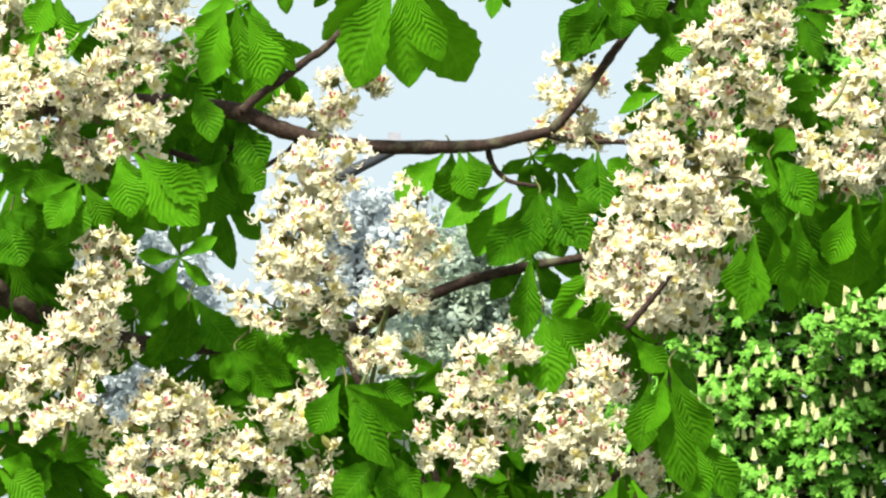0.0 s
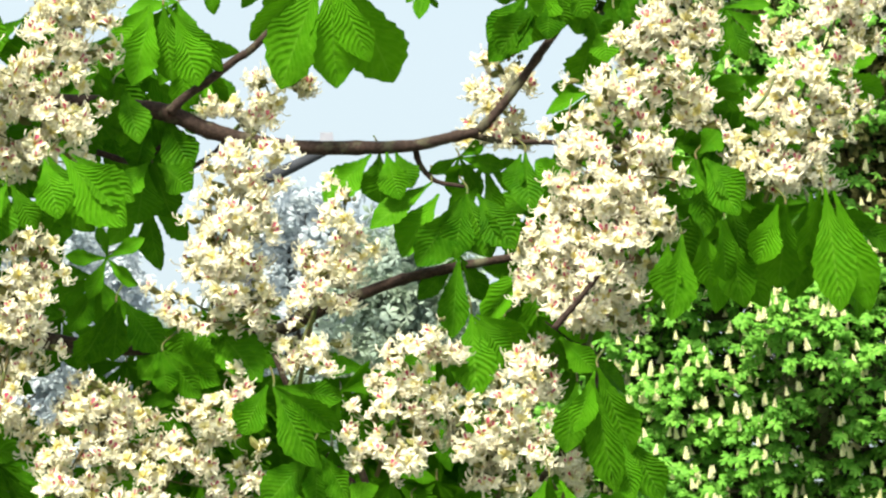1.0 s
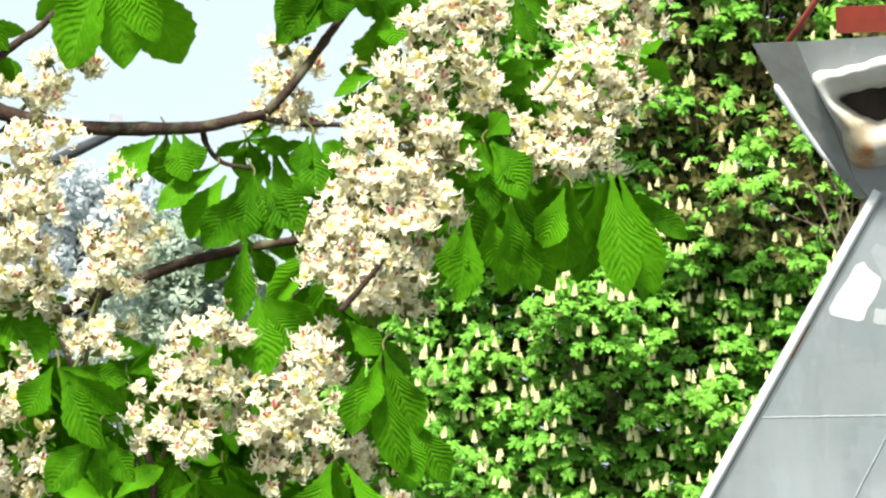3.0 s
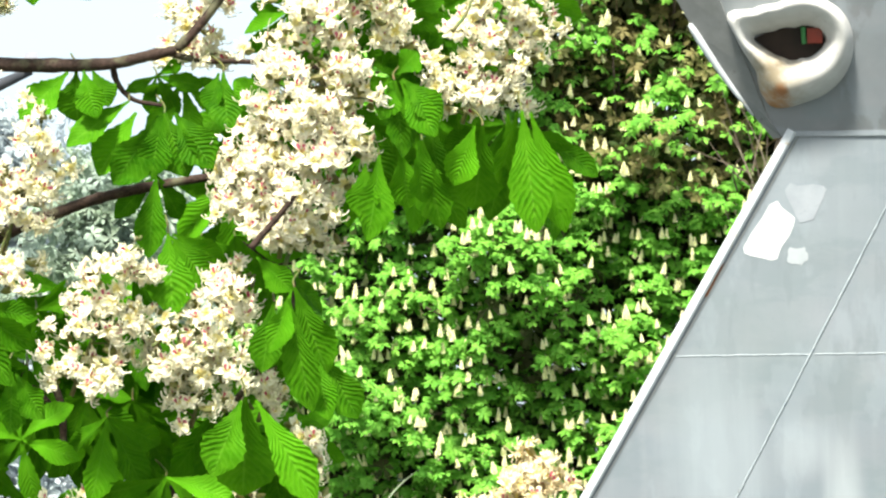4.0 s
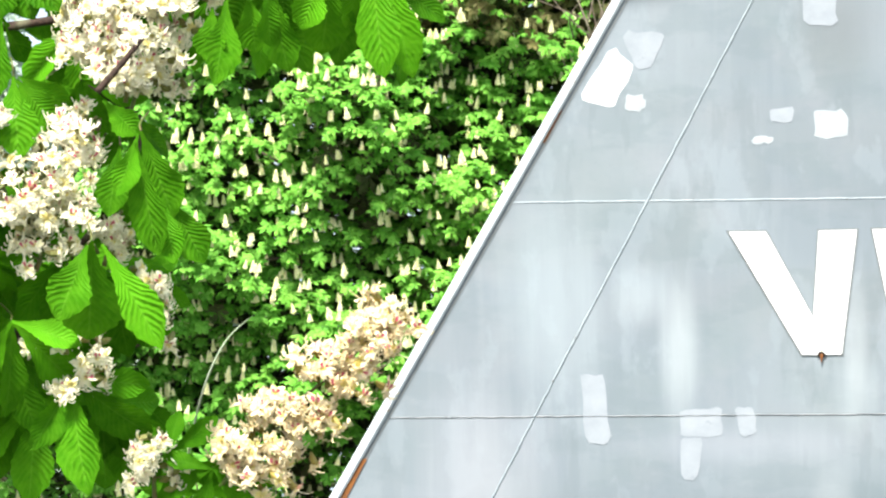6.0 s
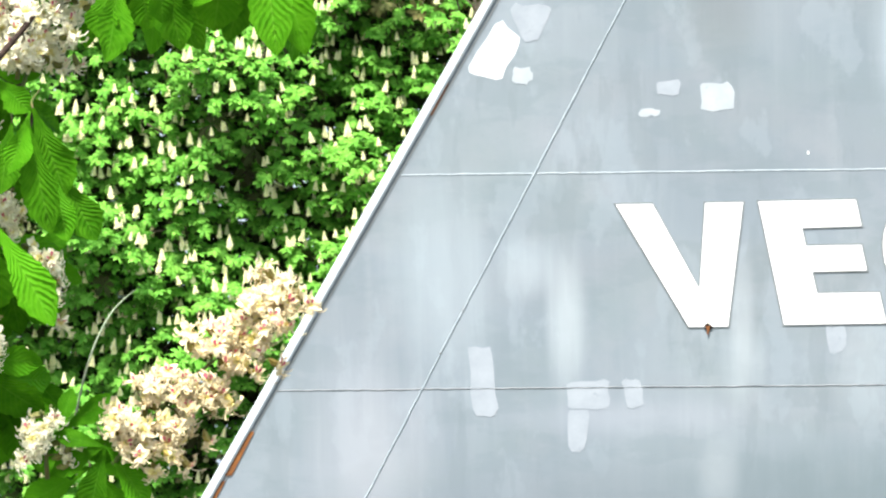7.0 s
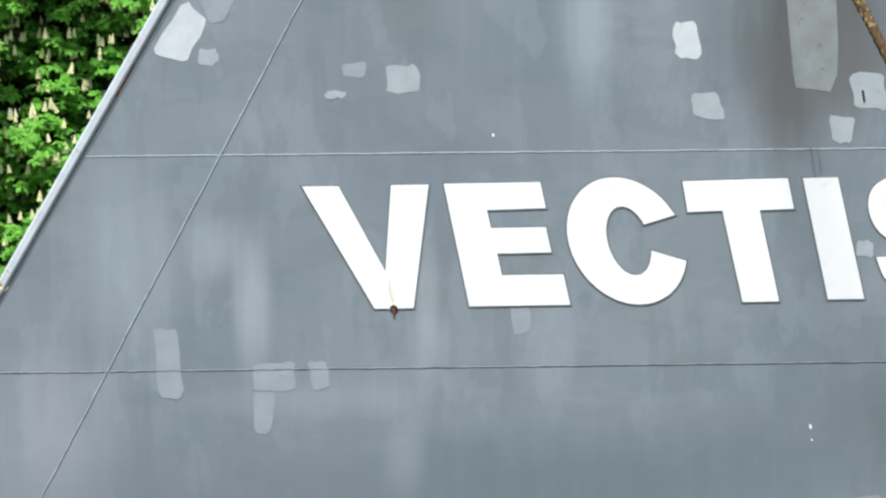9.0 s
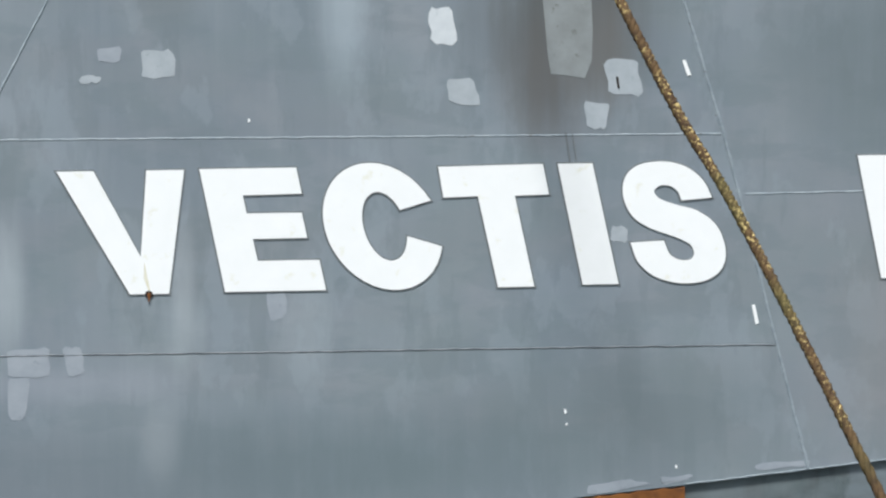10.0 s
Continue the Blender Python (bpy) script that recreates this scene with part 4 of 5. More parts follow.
drooping_leaf(-0.20, (215, 276, 292, 408, 88), (238, 272, 350, 396, 84), (258, 272, 368, 356, 60), (210, 280, 240, 380, 60))
drooping_leaf(0.01, (398, 288, 430, 386, 70), (388, 290, 372, 396, 70), (408, 288, 470, 334, 54), (395, 285, 340, 350, 55))
drooping_leaf(-0.17, (140, 322, 120, 430, 64), (150, 325, 192, 406, 46), (138, 320, 44, 338, 52), (145, 325, 90, 400, 50))
drooping_leaf(-0.03, (62, 300, -6, 264, 50), (60, 305, 5, 330, 48), (66, 305, 70, 360, 44))
drooping_leaf(-0.02, (18, 378, 72, 424, 70), (10, 380, 40, 470, 75), (5, 380, -10, 480, 70), (20, 375, 70, 385, 45))
drooping_leaf(-0.06, (102, -12, 118, 106, 66), (92, -12, 60, 60, 50))
drooping_leaf(-0.04, (1080, 2, 1010, 94, 66), (1090, 0, 1066, 82, 60), (1082, 15, 990, 106, 48), (1098, 5, 1098, 70, 50), tilt=-14)
drooping_leaf(-0.06, (1122, -30, 1131, 46, 62), (1110, -30, 1080, 30, 50), (1135, -30, 1172, 30, 50))
drooping_leaf(-0.05, (1170, 12, 1196, 69, 50), (1165, 14, 1150, 62, 40))
drooping_leaf(-0.02, (1182, 48, 1156, 152, 72), (1192, 46, 1202, 110, 50))
drooping_leaf(0.0, (1215, 15, 1264, 97, 46), (1232, -22, 1252, 46, 60), (1205, 15, 1225, 90, 45))
drooping_leaf(0.0, (800, 270, 796, 362, 66), (785, 273, 704, 352, 56), (828, 270, 857, 332, 46), (812, 270, 830, 350, 50))
drooping_leaf(0.0, (892, 323, 784, 397, 46), (905, 343, 834, 452, 72))
drooping_leaf(-0.12, (955, 343, 986, 452, 76), (945, 348, 868, 472, 66), (972, 343, 1036, 436, 66), (950, 348, 930, 458, 58))
drooping_leaf(-0.04, (1058, 270, 1062, 372, 52), (1050, 272, 1030, 340, 40))
drooping_leaf(-0.17, (1362, 282, 1380, 418, 64), (1372, 283, 1428, 378, 50), (1374, 280, 1442, 350, 48), (1354, 278, 1318, 300, 36), (1366, 272, 1402, 232, 44), (1356, 282, 1340, 350, 44))
drooping_leaf(-0.17, (1335, 415, 1322, 558, 66), (1372, 408, 1391, 512, 60), (1310, 430, 1305, 530, 55))
drooping_leaf(-0.22, (1412, 388, 1449, 550, 60), (1405, 390, 1420, 500, 55))
drooping_leaf(-0.21, (1520, 362, 1518, 522, 76), (1505, 362, 1470, 470, 54), (1562, 340, 1584, 470, 46), tilt=-8)
drooping_leaf(-0.24, (1590, 334, 1612, 550, 70), (1604, 338, 1678, 552, 60), (1580, 336, 1560, 470, 46), tilt=-16)
drooping_leaf(-0.10, (334, 534, 268, 652, 64), (348, 530, 416, 622, 64), (340, 535, 330, 640, 50))
drooping_leaf(-0.19, (416, 620, 482, 702, 56), (420, 617, 518, 680, 46), (412, 622, 378, 668, 40), (415, 624, 428, 694, 42))
drooping_leaf(-0.04, (485, 548, 592, 668, 76), (475, 544, 512, 652, 52), (466, 540, 440, 642, 56))
drooping_leaf(-0.20, (612, 684, 677, 818, 64), (602, 680, 554, 768, 56), (616, 681, 737, 706, 40), (616, 684, 722, 762, 56))
drooping_leaf(-0.16, (680, 802, 592, 892, 60), (688, 800, 690, 905, 62), (696, 802, 745, 880, 54))
drooping_leaf(-0.16, (-10, 826, 78, 884, 62), (-5, 815, 60, 835, 45))
drooping_leaf(-0.03, (84, 812, -4, 778, 52), (90, 815, 20, 830, 46), (92, 815, 60, 870, 50))
drooping_leaf(-0.08, (962, 556, 966, 692, 74), (970, 556, 1067, 612, 42), (966, 560, 1032, 642, 56))
drooping_leaf(-0.25, (1186, 650, 1247, 806, 70), (1180, 655, 1148, 762, 42), (1176, 670, 1212, 874, 60))
drooping_leaf(-0.21, (1150, 676, 1128, 802, 52), (1118, 596, 1180, 657, 46))
drooping_leaf(-0.22, (1236, 768, 1300, 884, 60), (1228, 775, 1240, 880, 50))
drooping_leaf(-0.20, (1100, 845, 1104, 1042, 104), (1118, 850, 1224, 1026, 62), (1092, 850, 1040, 980, 70), tilt=-14)
leaf(880, -30, 0.05, -100, 60, 62, 3, 0)
leaf(500, -40, 0.05, -80, 70, 62, 3, 0)
leaf(600, -60, 0.1, -60, 90, 110, 4, 0)
leaf(455, 70, 0.08, -70, 80, 120, 4, -10)
leaf(500, 120, 0.1, -100, 70, 90, 3, 0)
leaf(20, 440, 0.04, -80, 120, 140, 5, 5)
leaf(75, 60, -0.1, -100, 100, 55, 4, 5)
leaf(320, 455, -0.04, -80, 290, 78, 6, 20)
leaf(305, 490, 0.02, -120, 110, 110, 5, 5)
leaf(560, 700, 0.06, -120, 90, 110, 4, 0)
leaf(730, 690, 0.06, -30, 120, 100, 5, 0)
leaf(940, 278, 0.05, -60, 150, 82, 5, 0)
leaf(985, 290, 0.08, -80, 140, 100, 5, 0)
leaf(1060, -10, 0.02, -120, 80, 100, 4, 0)
leaf(1270, -20, 0.04, -105, 80, 110, 4, 0)
leaf(940, 452, 0.06, -100, 60, 125, 3, -10)
leaf(1020, 560, 0.05, -95, 90, 120, 4, 0)
leaf(1080, 560, 0.02, -50, 100, 125, 5, -5)
leaf(900, 620, 0.08, -80, 120, 100, 5, 0)
leaf(1300, 420, 0.08, -90, 80, 120, 4, -8)
leaf(1560, 360, 0.03, -90, 110, 150, 5, 0)
leaf(1620, 380, 0.05, -80, 70, 160, 3, 0)
leaf(1360, 165, -0.02, -40, 160, 90, 6, 5)
leaf(1425, 190, 0.04, -70, 140, 90, 5, 5)
leaf(1450, 160, 0.02, -60, 140, 85, 5, 0)
leaf(1470, 250, 0.06, -90, 120, 120, 5, 0)
leaf(1400, 240, 0.05, -60, 160, 100, 5, 5)
leaf(1160, 620, 0.05, -80, 60, 140, 3, -5)
leaf(1130, 740, 0.05, -80, 80, 120, 4, 0)
leaf(1060, 850, 0.04, -110, 80, 150, 4, 0)
leaf(705, 918, -0.04, -80, 300, 110, 7, 18)
leaf(856, 880, -0.03, -82, 90, 150, 4, 8)
leaf(842, 900, 0.05, -120, 80, 140, 4, 0)
leaf(960, 985, -0.05, -85, 120, 165, 5, 10)
leaf(950, 1040, 0.03, -100, 110, 170, 5, 0)
leaf(1065, 1085, -0.03, -65, 90, 180, 4, 8)
leaf(870, 1010, 0, -95, 120, 150, 5, 5)
leaf(1000, 1130, 0.05, -90, 140, 170, 5, 0)
leaf(1120, 1130, 0.05, -80, 120, 160, 5, 0)
leaf(920, 900, 0.05, -90, 110, 120, 5, -5)
leaf(1235, 1222, 0, -20, 160, 110, 5, 0)
leaf(1318, 1250, -0.02, -80, 200, 120, 6, 5)
leaf(1290, 1290, 0.05, -100, 160, 130, 5, 0)
leaf(820, 840, 0.04, -80, 120, 110, 5, -5)
leaf(900, 850, 0.06, -95, 110, 120, 5, -8)
leaf(750, 870, 0.06, -100, 120, 130, 5, 0)
leaf(40, 790, 0, -20, 150, 130, 6, 10)
leaf(130, 820, 0.05, -60, 120, 130, 5, 0)
leaf(90, 760, 0.06, -100, 140, 120, 5, 0)
leaf(640, 860, 0.03, -110, 130, 120, 5, 5)
leaf(560, 840, 0.07, -90, 120, 130, 5, 0)
leaf(470, 720, 0.07, -120, 120, 110, 5, 0)
leaf(300, 130, 0.1, -110, 120, 110, 5, 0)
leaf(390, 350, 0.1, -90, 140, 110, 5, -5)
leaf(60, 470, 0.1, -60, 140, 130, 5, 0)
leaf(240, 560, 0.1, -110, 120, 120, 5, -5)
leaf(30, 300, 0.1, -90, 140, 140, 5, 0)
leaf(150, 420, 0.12, -80, 140, 130, 5, -5)
leaf(350, 640, 0.1, -90, 140, 120, 5, -5)
leaf(1250, 300, 0.12, -90, 140, 130, 5, -5)
leaf(1120, 420, 0.12, -90, 140, 130, 5, -5)
leaf(1230, 420, 0.12, -90, 120, 120, 5, -5)
leaf(850, 690, 0.1, -90, 140, 130, 5, -5)

# fuller foliage behind the leaves that stand out
fill = random.Random(23)
for x0, x1, y0, y1, n in ((0, 470, -30, 180, 10), (0, 190, 300, 520, 8), (260, 600, 560, 720, 8), (560, 1150, 640, 900, 14), (1120, 1600, 120, 420, 14), (640, 1180, 860, 1180, 16), (0, 560, 680, 900, 10), (1060, 1260, 250, 560, 6), (0, 600, 560, 880, 22), (0, 380, 20, 240, 8), (640, 1150, 700, 1000, 10), (1120, 1500, 0, 400, 8)):
    for _ in range(n):
        leaf(fill.uniform(x0, x1), fill.uniform(y0, y1), fill.uniform(0.08, 0.28), fill.uniform(-140, -40), fill.uniform(90, 150), fill.uniform(95, 150), 5, fill.uniform(-15, 15))

# flower spikes: foot, tip, radius, depth, seed, density, taper, bare stalk
flower_spike(chestnut, (1165, 560), (1215, 250), 105, -0.12, 40, 1, 0.75, 40)
flower_spike(chestnut, (1180, 270), (1375, -40), 88, -0.08, 41, 1, 0.6, 20)
flower_spike(chestnut, (500, 560), (575, 255), 96, -0.1, 42, 1.15, 0.42, 20)
flower_spike(chestnut, (668, 640), (742, 350), 78, -0.08, 43, 0.8, 0.35, 60)
flower_spike(chestnut, (1090, 500), (1150, 340), 78, -0.1, 44, 0.9, 0.6, 20)
flower_spike(chestnut, (805, 815), (905, 580), 85, -0.12, 45, 1, 0.5, 30)
flower_spike(chestnut, (950, 800), (1105, 640), 78, -0.12, 46, 1, 0.45, 20)
flower_spike(chestnut, (1010, 880), (1060, 740), 62, -0.1, 47, 0.9, 0.5, 20)
flower_spike(chestnut, (195, 290), (275, -70), 82, -0.1, 48, 1, 0.7, 20)
flower_spike(chestnut, (60, 250), (110, 90), 88, -0.12, 49, 1, 0.6, 20)
flower_spike(chestnut, (0, 180), (15, -40), 60, -0.06, 50, 0.9, 0.6, 20)
flower_spike(chestnut, (115, 750), (192, 410), 95, -0.12, 51, 1, 0.35, 30)
flower_spike(chestnut, (20, 750), (10, 590), 70, -0.08, 52, 1, 0.5, 20)
flower_spike(chestnut, (235, 880), (330, 690), 85, -0.12, 53, 1, 0.6, 20)
flower_spike(chestnut, (395, 900), (550, 690), 75, -0.12, 54, 1, 0.5, 20)
flower_spike(chestnut, (540, 930), (570, 820), 50, -0.08, 55, 0.9, 0.5, 20)
flower_spike(chestnut, (1490, 340), (1630, -40), 88, -0.1, 56, 1, 0.7, 20)
flower_spike(chestnut, (1275, 440), (1290, 240), 55, -0.14, 57, 0.9, 0.5, 10)
flower_spike(chestnut, (1170, 610), (1200, 520), 42, -0.04, 58, 0.8, 0.7, 10)
flower_spike(chestnut, (550, 225), (650, 130), 58, 0.08, 59, 1.15, 0.5, 20)
flower_spike(chestnut, (990, 240), (1040, 105), 62, 0.08, 60, 1.15, 0.7, 20)
flower_spike(chestnut, (1020, 1060), (1065, 905), 42, 0, 61, 0.7, 0.5, 20)
flower_spike(chestnut, (1195, 920), (1228, 980), 32, 0, 62, 0.8, 0.6, 10)
flower_spike(chestnut, (1125, 880), (1152, 800), 30, 0.05, 63, 0.8, 0.5, 10)
flower_spike(chestnut, (1352, 1262), (1645, 962), 80, -0.05, 64, 1.3, 0.36, 30, TAN_MATS)
flower_spike(chestnut, (790, 1120), (830, 1020), 70, -0.05, 65, 0.9, 0.5, 20)
flower_spike(chestnut, (1075, 1110), (1115, 1010), 58, -0.02, 66, 0.9, 0.5, 20)
flower_spike(chestnut, (1215, 1290), (1215, 1190), 45, 0, 67, 0.9, 0.5, 20)
flower_spike(chestnut, (1355, 210), (1355, 170), 20, -0.1, 68, 0.8, 0.8, 10)
flower_spike(chestnut, (300, 800), (380, 690), 60, -0.1, 69, 0.9, 0.6, 10)


# ---- the flowering chestnut across the dock, and paler trees far behind ----
def far_leaf_template(rng, n=6):
    """A drooping palmate leaf of folded leaflets, unit size, hub at the origin, z up."""
    v, f = [], []
    for i in range(n):
        a = 2 * math.pi * i / n + rng.uniform(-0.2, 0.2)
        L, W = rng.uniform(0.8, 1.1), rng.uniform(0.22, 0.31)
        c, s = math.cos(a), math.sin(a)
        o = len(v)
        dz = -rng.uniform(0.25, 0.6)
        v += [(0, 0, 0), (c * L * .62 - s * W, s * L * .62 + c * W, dz * .42), (c * L, s * L, dz), (c * L * .62 + s * W, s * L * .62 - c * W, dz * .42), (c * L * .6, s * L * .6, dz * .42 + 0.07)]
        f += [(o, o + 4, o + 1), (o + 1, o + 4, o + 2), (o + 4, o + 3, o + 2), (o, o + 3, o + 4)]
    return np.array(v), np.array(f)


def scatter(templates, places, sizes, rng, lean_by=0.5, face_by=0.0):
    # face_by: how far the copies are tilted to face the camera and sun, to look brighter
    """Copies of small meshes at places, each turned at random; one big vertex and face array."""
    vs, fs, o = [], [], 0
    tilt = np.array(Matrix.Rotation(face_by, 3, "X"))
    for p, s in zip(places, sizes):
        v, f = templates[rng.randrange(len(templates))]
        m = np.array(Euler((rng.gauss(0, lean_by), rng.gauss(0, lean_by), rng.uniform(0, 6.283))).to_matrix())
        vs.append(v @ (tilt @ m).T * s + np.array(p))
        fs.append(f + o)
        o += len(v)
    return np.concatenate(vs), np.concatenate(fs)


def far_spike_template(rng):
    """A blossom candle: a tapering stack of small petals, unit height."""
    v = [np.array((0.15 * math.cos(a), 0.15 * math.sin(a), 0.02)) for a in (1.047 * i for i in range(6))] + [np.array((0.10 * math.cos(a), 0.10 * math.sin(a), 0.5)) for a in (1.047 * i for i in range(6))] + [np.array((0, 0, 1.0))]
    f = [(i, (i + 1) % 6, 6 + i) for i in range(6)] + [((i + 1) % 6, 6 + (i + 1) % 6, 6 + i) for i in range(6)] + [(6 + i, 6 + (i + 1) % 6, 12) for i in range(6)]
    for k in range(26):
        t = k / 26
        a = k * 2.4
        r = 0.20 * (1 - t) ** 0.75 + 0.03
        p = np.array((math.cos(a) * r, math.sin(a) * r, t))
        s = 0.13 * (1 - 0.5 * t)
        o = len(v)
        v += [p + np.array((math.cos(a + 1.57) * s, math.sin(a + 1.57) * s, -s * .3)), p - np.array((math.cos(a + 1.57) * s, math.sin(a + 1.57) * s, s * .3)), p + np.array((math.cos(a) * s * .6, math.sin(a) * s * .6, s)), p * np.array((0.1, 0.1, 1)) + np.array((0, 0, 0.05))]
        f += [(o, o + 1, o + 2), (o, o + 2, o + 3), (o + 2, o + 1, o + 3)]
    return np.array(v), np.array(f)


def numbers_mesh(name, v, f, mat):
    me = bpy.data.meshes.new(name)
    me.from_pydata(v.tolist(), [], f.tolist())
    me.materials.append(mat)
    return me


def far_chestnut():
    rng = random.Random(11)
    foot = B(1750, 441, 77.0)
    foot.z = 0
    tree = thing("chestnut_tree", Matrix.Identity(4), "large flowering horse-chestnut with upright cream candles across the dock", "tree")
    part("trunk", mesh_of("trunk", *tube(smooth_path([foot + Vector((0, 0, -0.2)), foot + Vector((0.1, 0, 1.5)), foot + Vector((-0.1, 0, 4)), foot + Vector((0.1, 0, 8)), foot + Vector((0, 0, 12.5))], 3), [0.55 - 0.038 * i for i in range(13)], 12, 0.12), TRUNK, smooth=True), tree, "dark grey trunk")
    templates = [far_leaf_template(rng, n) for n in (5, 6, 7, 6)]
    clumps, cells = [], {}
    tries = 0
    while len(clumps) < 1900 and tries < 70000:
        tries += 1
        u, v = rng.uniform(860, 2650), rng.uniform(-330, 1500)
        left = 1190 + 90 * math.sin(v / 130.0) + 60 * math.sin(v / 47.0 + 1) - (0 if v < 650 else min(330, (v - 650) * 0.9))
        if u < left:
            continue
        x, y = (u - 1850) / 1000.0, (v - 560) / 1000.0
        d = 75.0 - 4.6 * math.sqrt(max(0.0, 1.2 - x * x - y * y)) + rng.uniform(-0.7, 1.1) + 0.8 * math.sin(u / 90.0) * math.sin(v / 75.0)
        hole = math.sin(u / 37.0 + 1.3 * math.sin(v / 61.0)) * math.sin(v / 43.0 + math.sin(u / 53.0))
        if hole > 0.80:  # gaps that show the inner leaves, coloured dark as shade
            continue
        thin = hole > (-0.30 if v < 460 and u > 1640 else 0.25 if v < 420 and u > 1420 else 1.0)
        cell = (int(u // 36), int(v // 23))
        near = [c for i in (-1, 0, 1) for j in (-1, 0, 1) for c in cells.get((cell[0] + i, cell[1] + j), ())]
        if all(abs(u - c[0]) > 36 or abs(v - c[1]) > 23 for c in near):
            clumps.append((u, v, d, thin))
            cells.setdefault(cell, []).append((u, v))
    places, sizes, back, back_sizes, candles, sparse, sparse_sizes = [], [], [], [], [], [], []
    limbs = []
    heart = foot + Vector((0, 0, 6.5))
    for i, (u, v, d, thin) in enumerate(clumps):
        c = B(u, v, d)
        r = rng.uniform(0.32, 0.52)
        if thin:  # the top, where young olive-brown leaves let the twigs show
            for k in range(9):
                sparse.append(c + Vector((rng.uniform(-.5, .5), rng.uniform(0.2, 1.6), rng.uniform(-.4, .3))))
                sparse_sizes.append(rng.uniform(0.16, 0.30))
        for k in range(2 if thin else rng.randint(12, 18)):
            a, q = rng.uniform(0, 6.283), math.sqrt(rng.random())
            places.append(c + Vector((math.cos(a) * q * r * 1.25, math.sin(a) * q * r * 1.1, 0.16 - 0.32 * q * q + rng.uniform(-0.05, 0.05))))
            sizes.append(rng.uniform(0.15, 0.22))
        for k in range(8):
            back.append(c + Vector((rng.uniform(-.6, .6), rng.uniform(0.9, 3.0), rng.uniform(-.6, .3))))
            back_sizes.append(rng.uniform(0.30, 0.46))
        for k in range(rng.choice((0, 0, 1, 1)) if thin else rng.choice((1, 2, 2, 3, 3, 4, 5))):
            a = rng.uniform(0, 6.283)
            candles.append((c + Vector((math.cos(a) * r * .8, -abs(math.sin(a)) * r * 1.1, 0.22 + rng.uniform(-.08, .06))), rng.uniform(0.17, 0.28)))
        if i % 14 == 0:
            mid = heart.lerp(c, 0.5) + Vector((0, 0, 0.5))
            h = min(12.0, max(2.5, c.z - 1.5))
            limbs.append(tube(smooth_path([foot + Vector((0, 0, h)), mid, c + Vector((0, 0.25, -0.1))], 4), [0.10 - 0.0095 * j for j in range(9)], 6))
    part("limb", mesh_of("limb", *joined(limbs), TRUNK, smooth=True), tree, "dark spreading limbs", "stuff")
    part("crown", numbers_mesh("crown", *scatter(templates, places, sizes, rng, 0.34, 0.70), FAR_LEAF), tree, "layered fresh green foliage", "stuff")
    part("inner_foliage", numbers_mesh("inner_foliage", *scatter(templates, back, back_sizes, rng, 0.9), SHADED_INNER_LEAF), tree, "olive-brown inner foliage, darkened in colour as shade", "stuff")
    part("thin_foliage", numbers_mesh("thin_foliage", *scatter(templates, sparse, sparse_sizes, rng, 0.9), OLIVE_LEAF), tree, "sparse olive-brown young leaves", "stuff")
    shapes = [far_spike_template(rng) for _ in range(3)]
    meshes = [numbers_mesh("flower_spike", *s, FAR_PETAL) for s in shapes]
    for p, s in candles[:300]:
        ob = part("flower_spike", meshes[rng.randrange(3)], tree)
        ob.matrix_basis = Matrix.Translation(p) @ Euler((rng.gauss(0, .12), rng.gauss(0, .12), rng.uniform(0, 6))).to_matrix().to_4x4() @ Matrix.Scale(s, 4)
    rest = candles[300:]
    if rest:
        part("blossom", numbers_mesh("blossom", *scatter(shapes, [p for p, _ in rest], [s for _, s in rest], rng, 0.12), FAR_PETAL), tree, "cream flower candles", "stuff")
    # brown twigs where the crown thins out
    twigs = []
    for k in range(300):
        p = B(rng.uniform(1600, 2060), rng.uniform(-120, 500), rng.uniform(70.8, 73.5))
        w = Vector((rng.gauss(0, 0.3), rng.gauss(0, 0.2), rng.uniform(0.4, 1.3)))
        twigs.append(tube([p, p + w * 0.5 + Vector((rng.gauss(0, 0.08), 0, 0)), p + w], [0.022, 0.017, 0.008], 4))
    part("twig", mesh_of("twig", *joined(twigs), TWIG), tree, "brown bare twigs", "stuff")
    # a dead pale bough hanging before the foliage
    part("bare_bough", mesh_of("bare_bough", *tube(smooth_path([B(1268, 1235, 71.0), B(1290, 1130, 69.5), B(1318, 1050, 69.3), B(1360, 992, 70.0), B(1450, 930, 73.0)], 6), [0.027, 0.027] + [0.026 - 0.0006 * j for j in range(23)], 6, 0.2), PALE_BARK, smooth=True), tree, "pale bare bough")


TWIG = bark_material("brown_twig", (0.13, 0.09, 0.045), (0.24, 0.18, 0.09), 10)
PALE_BARK = bark_material("pale_bark", (0.20, 0.25, 0.17), (0.30, 0.34, 0.24), 10)


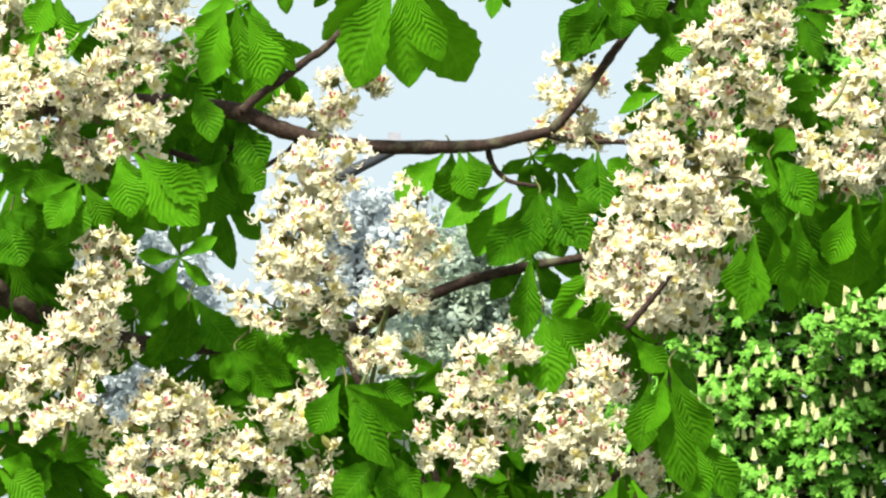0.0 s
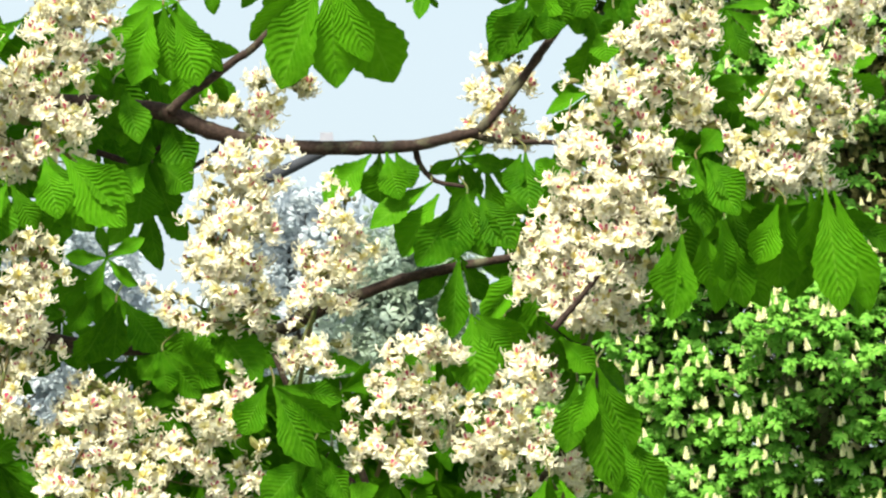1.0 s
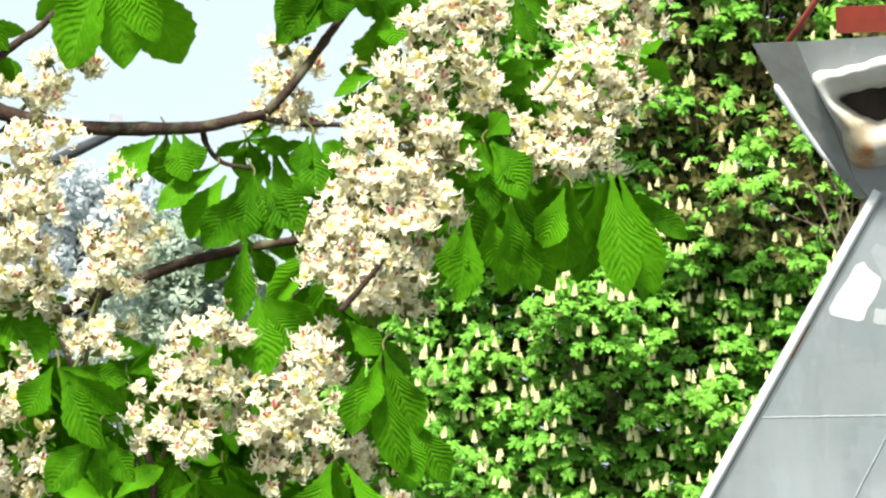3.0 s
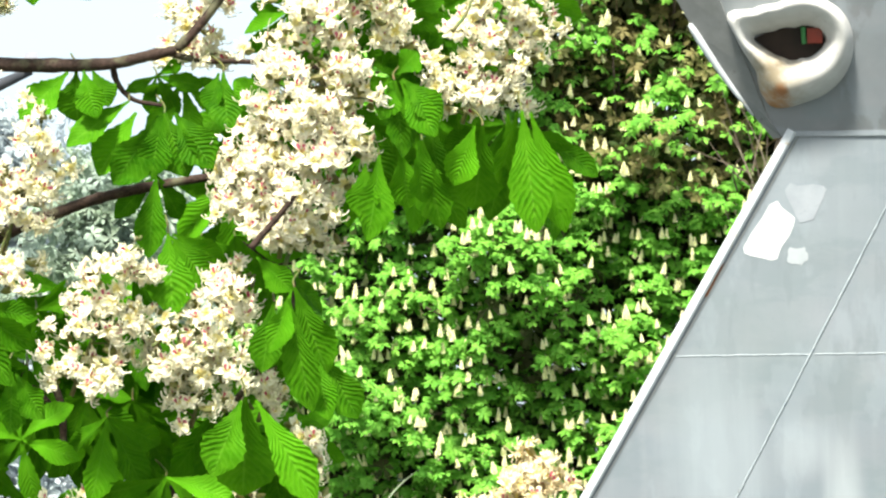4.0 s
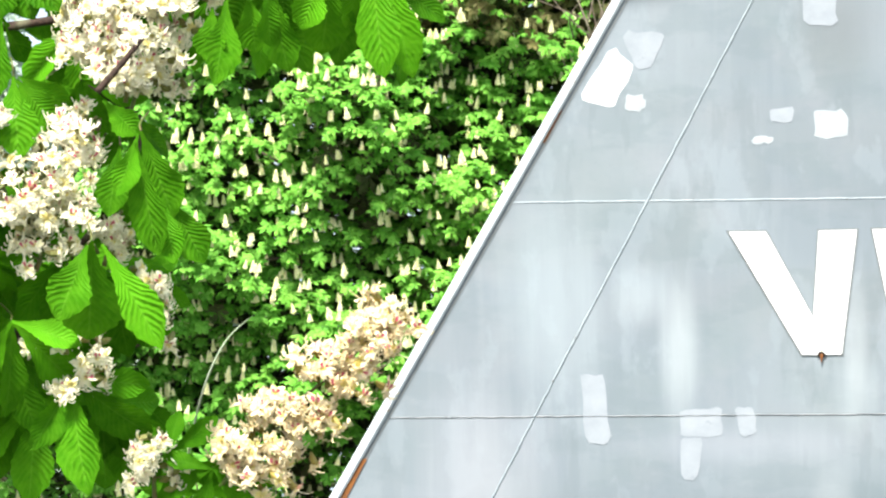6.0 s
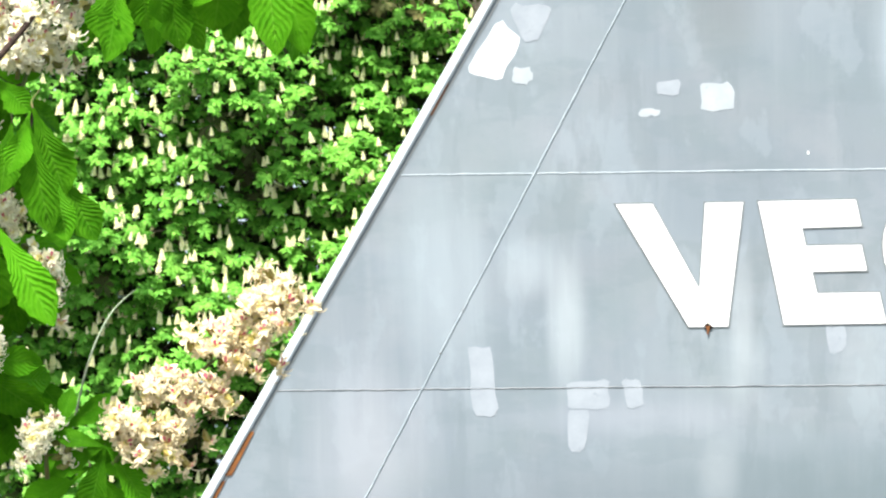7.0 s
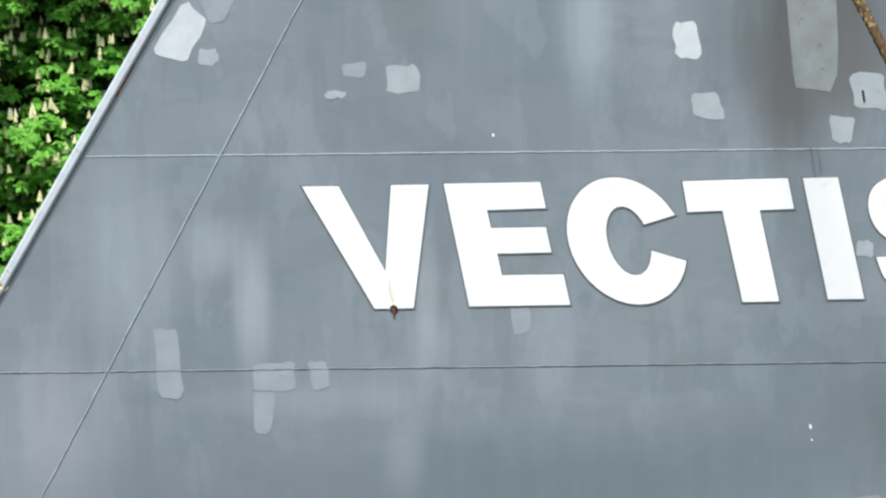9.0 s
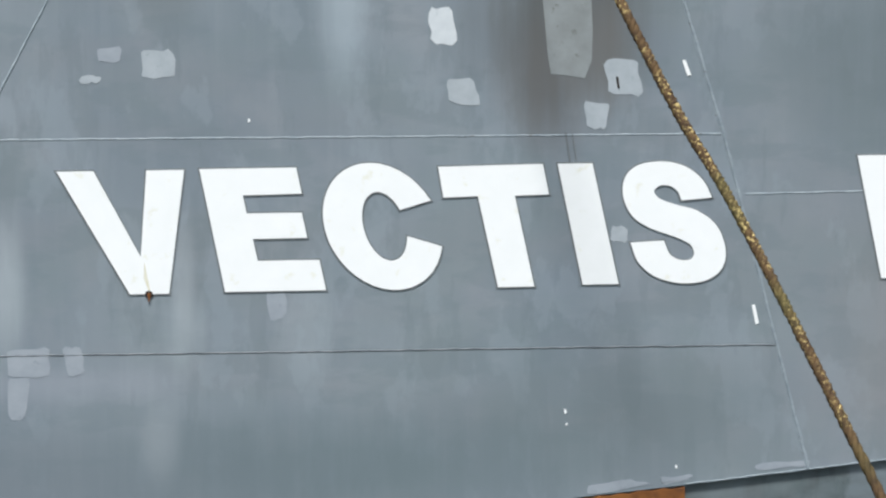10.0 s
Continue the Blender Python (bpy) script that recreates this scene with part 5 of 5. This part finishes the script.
def far_tree(u, top, half, dist, mat, label, seed, count=2600, size=0.5, low=1400):
    """A distant tree: trunk, limbs and a ragged crown of small leaf clumps with gaps."""
    rng = random.Random(seed)
    foot = B(u, 441, dist)
    foot.z = 0
    s = K * (6 + dist) / 6
    crown_top = B(u, top, dist).z
    tree = thing("tree", Matrix.Identity(4), label, "tree", "distant trees")
    part("trunk", mesh_of("trunk", *tube(smooth_path([foot + Vector((0, 0, -0.2)), foot + Vector((0.2, 0, crown_top * 0.4)), foot + Vector((0, 0, crown_top * 0.95))], 5), [0.45 - 0.04 * i for i in range(11)], 8, 0.1), TRUNK, smooth=True), tree, "dark trunk")
    lobes = [(rng.uniform(-0.85, 0.85), 1 - 0.85 * rng.random() ** 1.4, rng.uniform(0.22, 0.42)) for _ in range(52)]
    pts, limbs = [], []
    W, H = half * s, crown_top
    for x, z, r in lobes:
        x *= (1.15 - z * 0.6)
        z -= r * W / H
        c = foot + Vector((x * W, rng.uniform(-0.5, 0.3) * W, z * H))
        limbs.append(tube(smooth_path([foot + Vector((0, 0, z * H * 0.7)), c + Vector((-x * W * 0.4, 0, -0.1 * H)), c + Vector((0, 0, 0.03 * H))], 4), [0.13 - 0.012 * j for j in range(9)], 5))
        for k in range(count // 34):
            q = Vector((rng.gauss(0, 1), rng.gauss(0, 1), rng.gauss(0, 0.8))).normalized() * r * W * (0.6 + 0.6 * rng.random())
            pts.append(c + q)
    templates = [far_leaf_template(rng, 5) for _ in range(3)]
    part("limb", mesh_of("limb", *joined(limbs), TRUNK, smooth=True), tree, kind="stuff")
    part("crown", numbers_mesh("crown", *scatter(templates, pts, [rng.uniform(0.5, 1.2) * size for _ in pts], rng, 0.9), mat), tree, kind="stuff")


far_chestnut()
far_tree(650, 330, 210, 120, HAZE_LEAF, "distant tree with haze put into its pale leaf colour", 5, 5200, 0.40)
far_tree(850, 400, 200, 110, HAZE_GREEN_LEAF, "distant tree with haze put into its grey-green leaf colour", 6, 5200, 0.36)
far_tree(210, 370, 260, 125, HAZE_LEAF, "distant tree with haze put into its pale leaf colour", 7, 5200, 0.40)
far_tree(420, 560, 240, 140, HAZE_GREEN_LEAF, "distant tree with haze put into its grey-green leaf colour", 8, 3000, 0.55)
far_tree(1160, 560, 260, 100, HAZE_GREEN_LEAF, "distant tree with haze put into its grey-green leaf colour", 9, 3600, 0.5)


def bare_shrub(u, v_top, v_foot, dist, seed):
    """A leafless twiggy shrub on the far bank."""
    rng = random.Random(seed)
    foot = B(u, 441, dist)
    foot.z = 0
    top = B(u, v_top, dist).z
    shrub = thing("shrub", Matrix.Identity(4), "bare brown twiggy shrub on the far bank", "shrub")
    twigs = []
    for i in range(150):
        h = rng.uniform(0.25, 0.8) * top
        a = foot + Vector((rng.gauss(0, 0.25), rng.gauss(0, 0.3), h))
        w = Vector((rng.gauss(0, 0.45), rng.gauss(0, 0.3), rng.uniform(0.5, 1.6)))
        twigs.append(tube(smooth_path([a, a + w * 0.5 + Vector((rng.gauss(0, .1), 0, 0)), a + w], 3), [0.018, 0.016, 0.014, 0.012, 0.009, 0.007, 0.004], 4))
    part("stem", mesh_of("stem", *tube(smooth_path([foot + Vector((0, 0, -0.1)), foot + Vector((0.1, 0, top * 0.4)), foot + Vector((-0.1, 0, top * 0.8))], 3), [0.12, 0.11, 0.1, 0.09, 0.08, 0.06, 0.03], 7), TRUNK, smooth=True), shrub)
    part("twig", mesh_of("twig", *joined(twigs), TRUNK), shrub, kind="stuff")


bare_shrub(2020, 150, 560, 52, 3)


def harbour_lamp(u, v, dist):
    """A tall lamp on the far bank: a pole, a sloping arm and a boxy head."""
    s = (6 + dist) / 6 * K
    top = B(u, v, dist)
    lamp = thing("street_lamp", Matrix.Identity(4), "distant dark grey harbour lamp behind the branches", "street lamp")
    foot = Vector((top.x, top.y, 0))
    part("pole", mesh_of("pole", *tube([foot + Vector((0, 0, -0.1)), foot + Vector((0, 0, top.z * 0.5)), top], [0.16, 0.13, 0.10], 10), LAMP_GREY, smooth=True), lamp)
    tip = top + Vector((138 * s, 0, 66 * s))
    part("arm", mesh_of("arm", *tube([top - Vector((0.3, 0, 0.15)), top.lerp(tip, 0.5), tip], [0.14, 0.17, 0.12], 8), LAMP_GREY, smooth=True), lamp)
    head = []
    for x in (-1, 1):
        for y in (-1, 1):
            for z in (0, 1):
                head.append(tip + Vector((x * (14 - 3 * z) * s, y * 0.25, z * 30 * s)))
    part("lamp_head", mesh_of("lamp_head", head, [(0, 1, 3, 2), (4, 6, 7, 5), (0, 4, 5, 1), (2, 3, 7, 6), (1, 5, 7, 3), (0, 2, 6, 4)], LAMP_PALE), lamp, "pale grey lamp housing")


LAMP_GREY = paint_material("lamp_paint", (0.035, 0.04, 0.05), (0.06, 0.065, 0.075), 2, 0.95)
LAMP_PALE = paint_material("lamp_housing", (0.27, 0.28, 0.34), (0.34, 0.35, 0.40), 2, 0.8)
harbour_lamp(560, 332, 95)
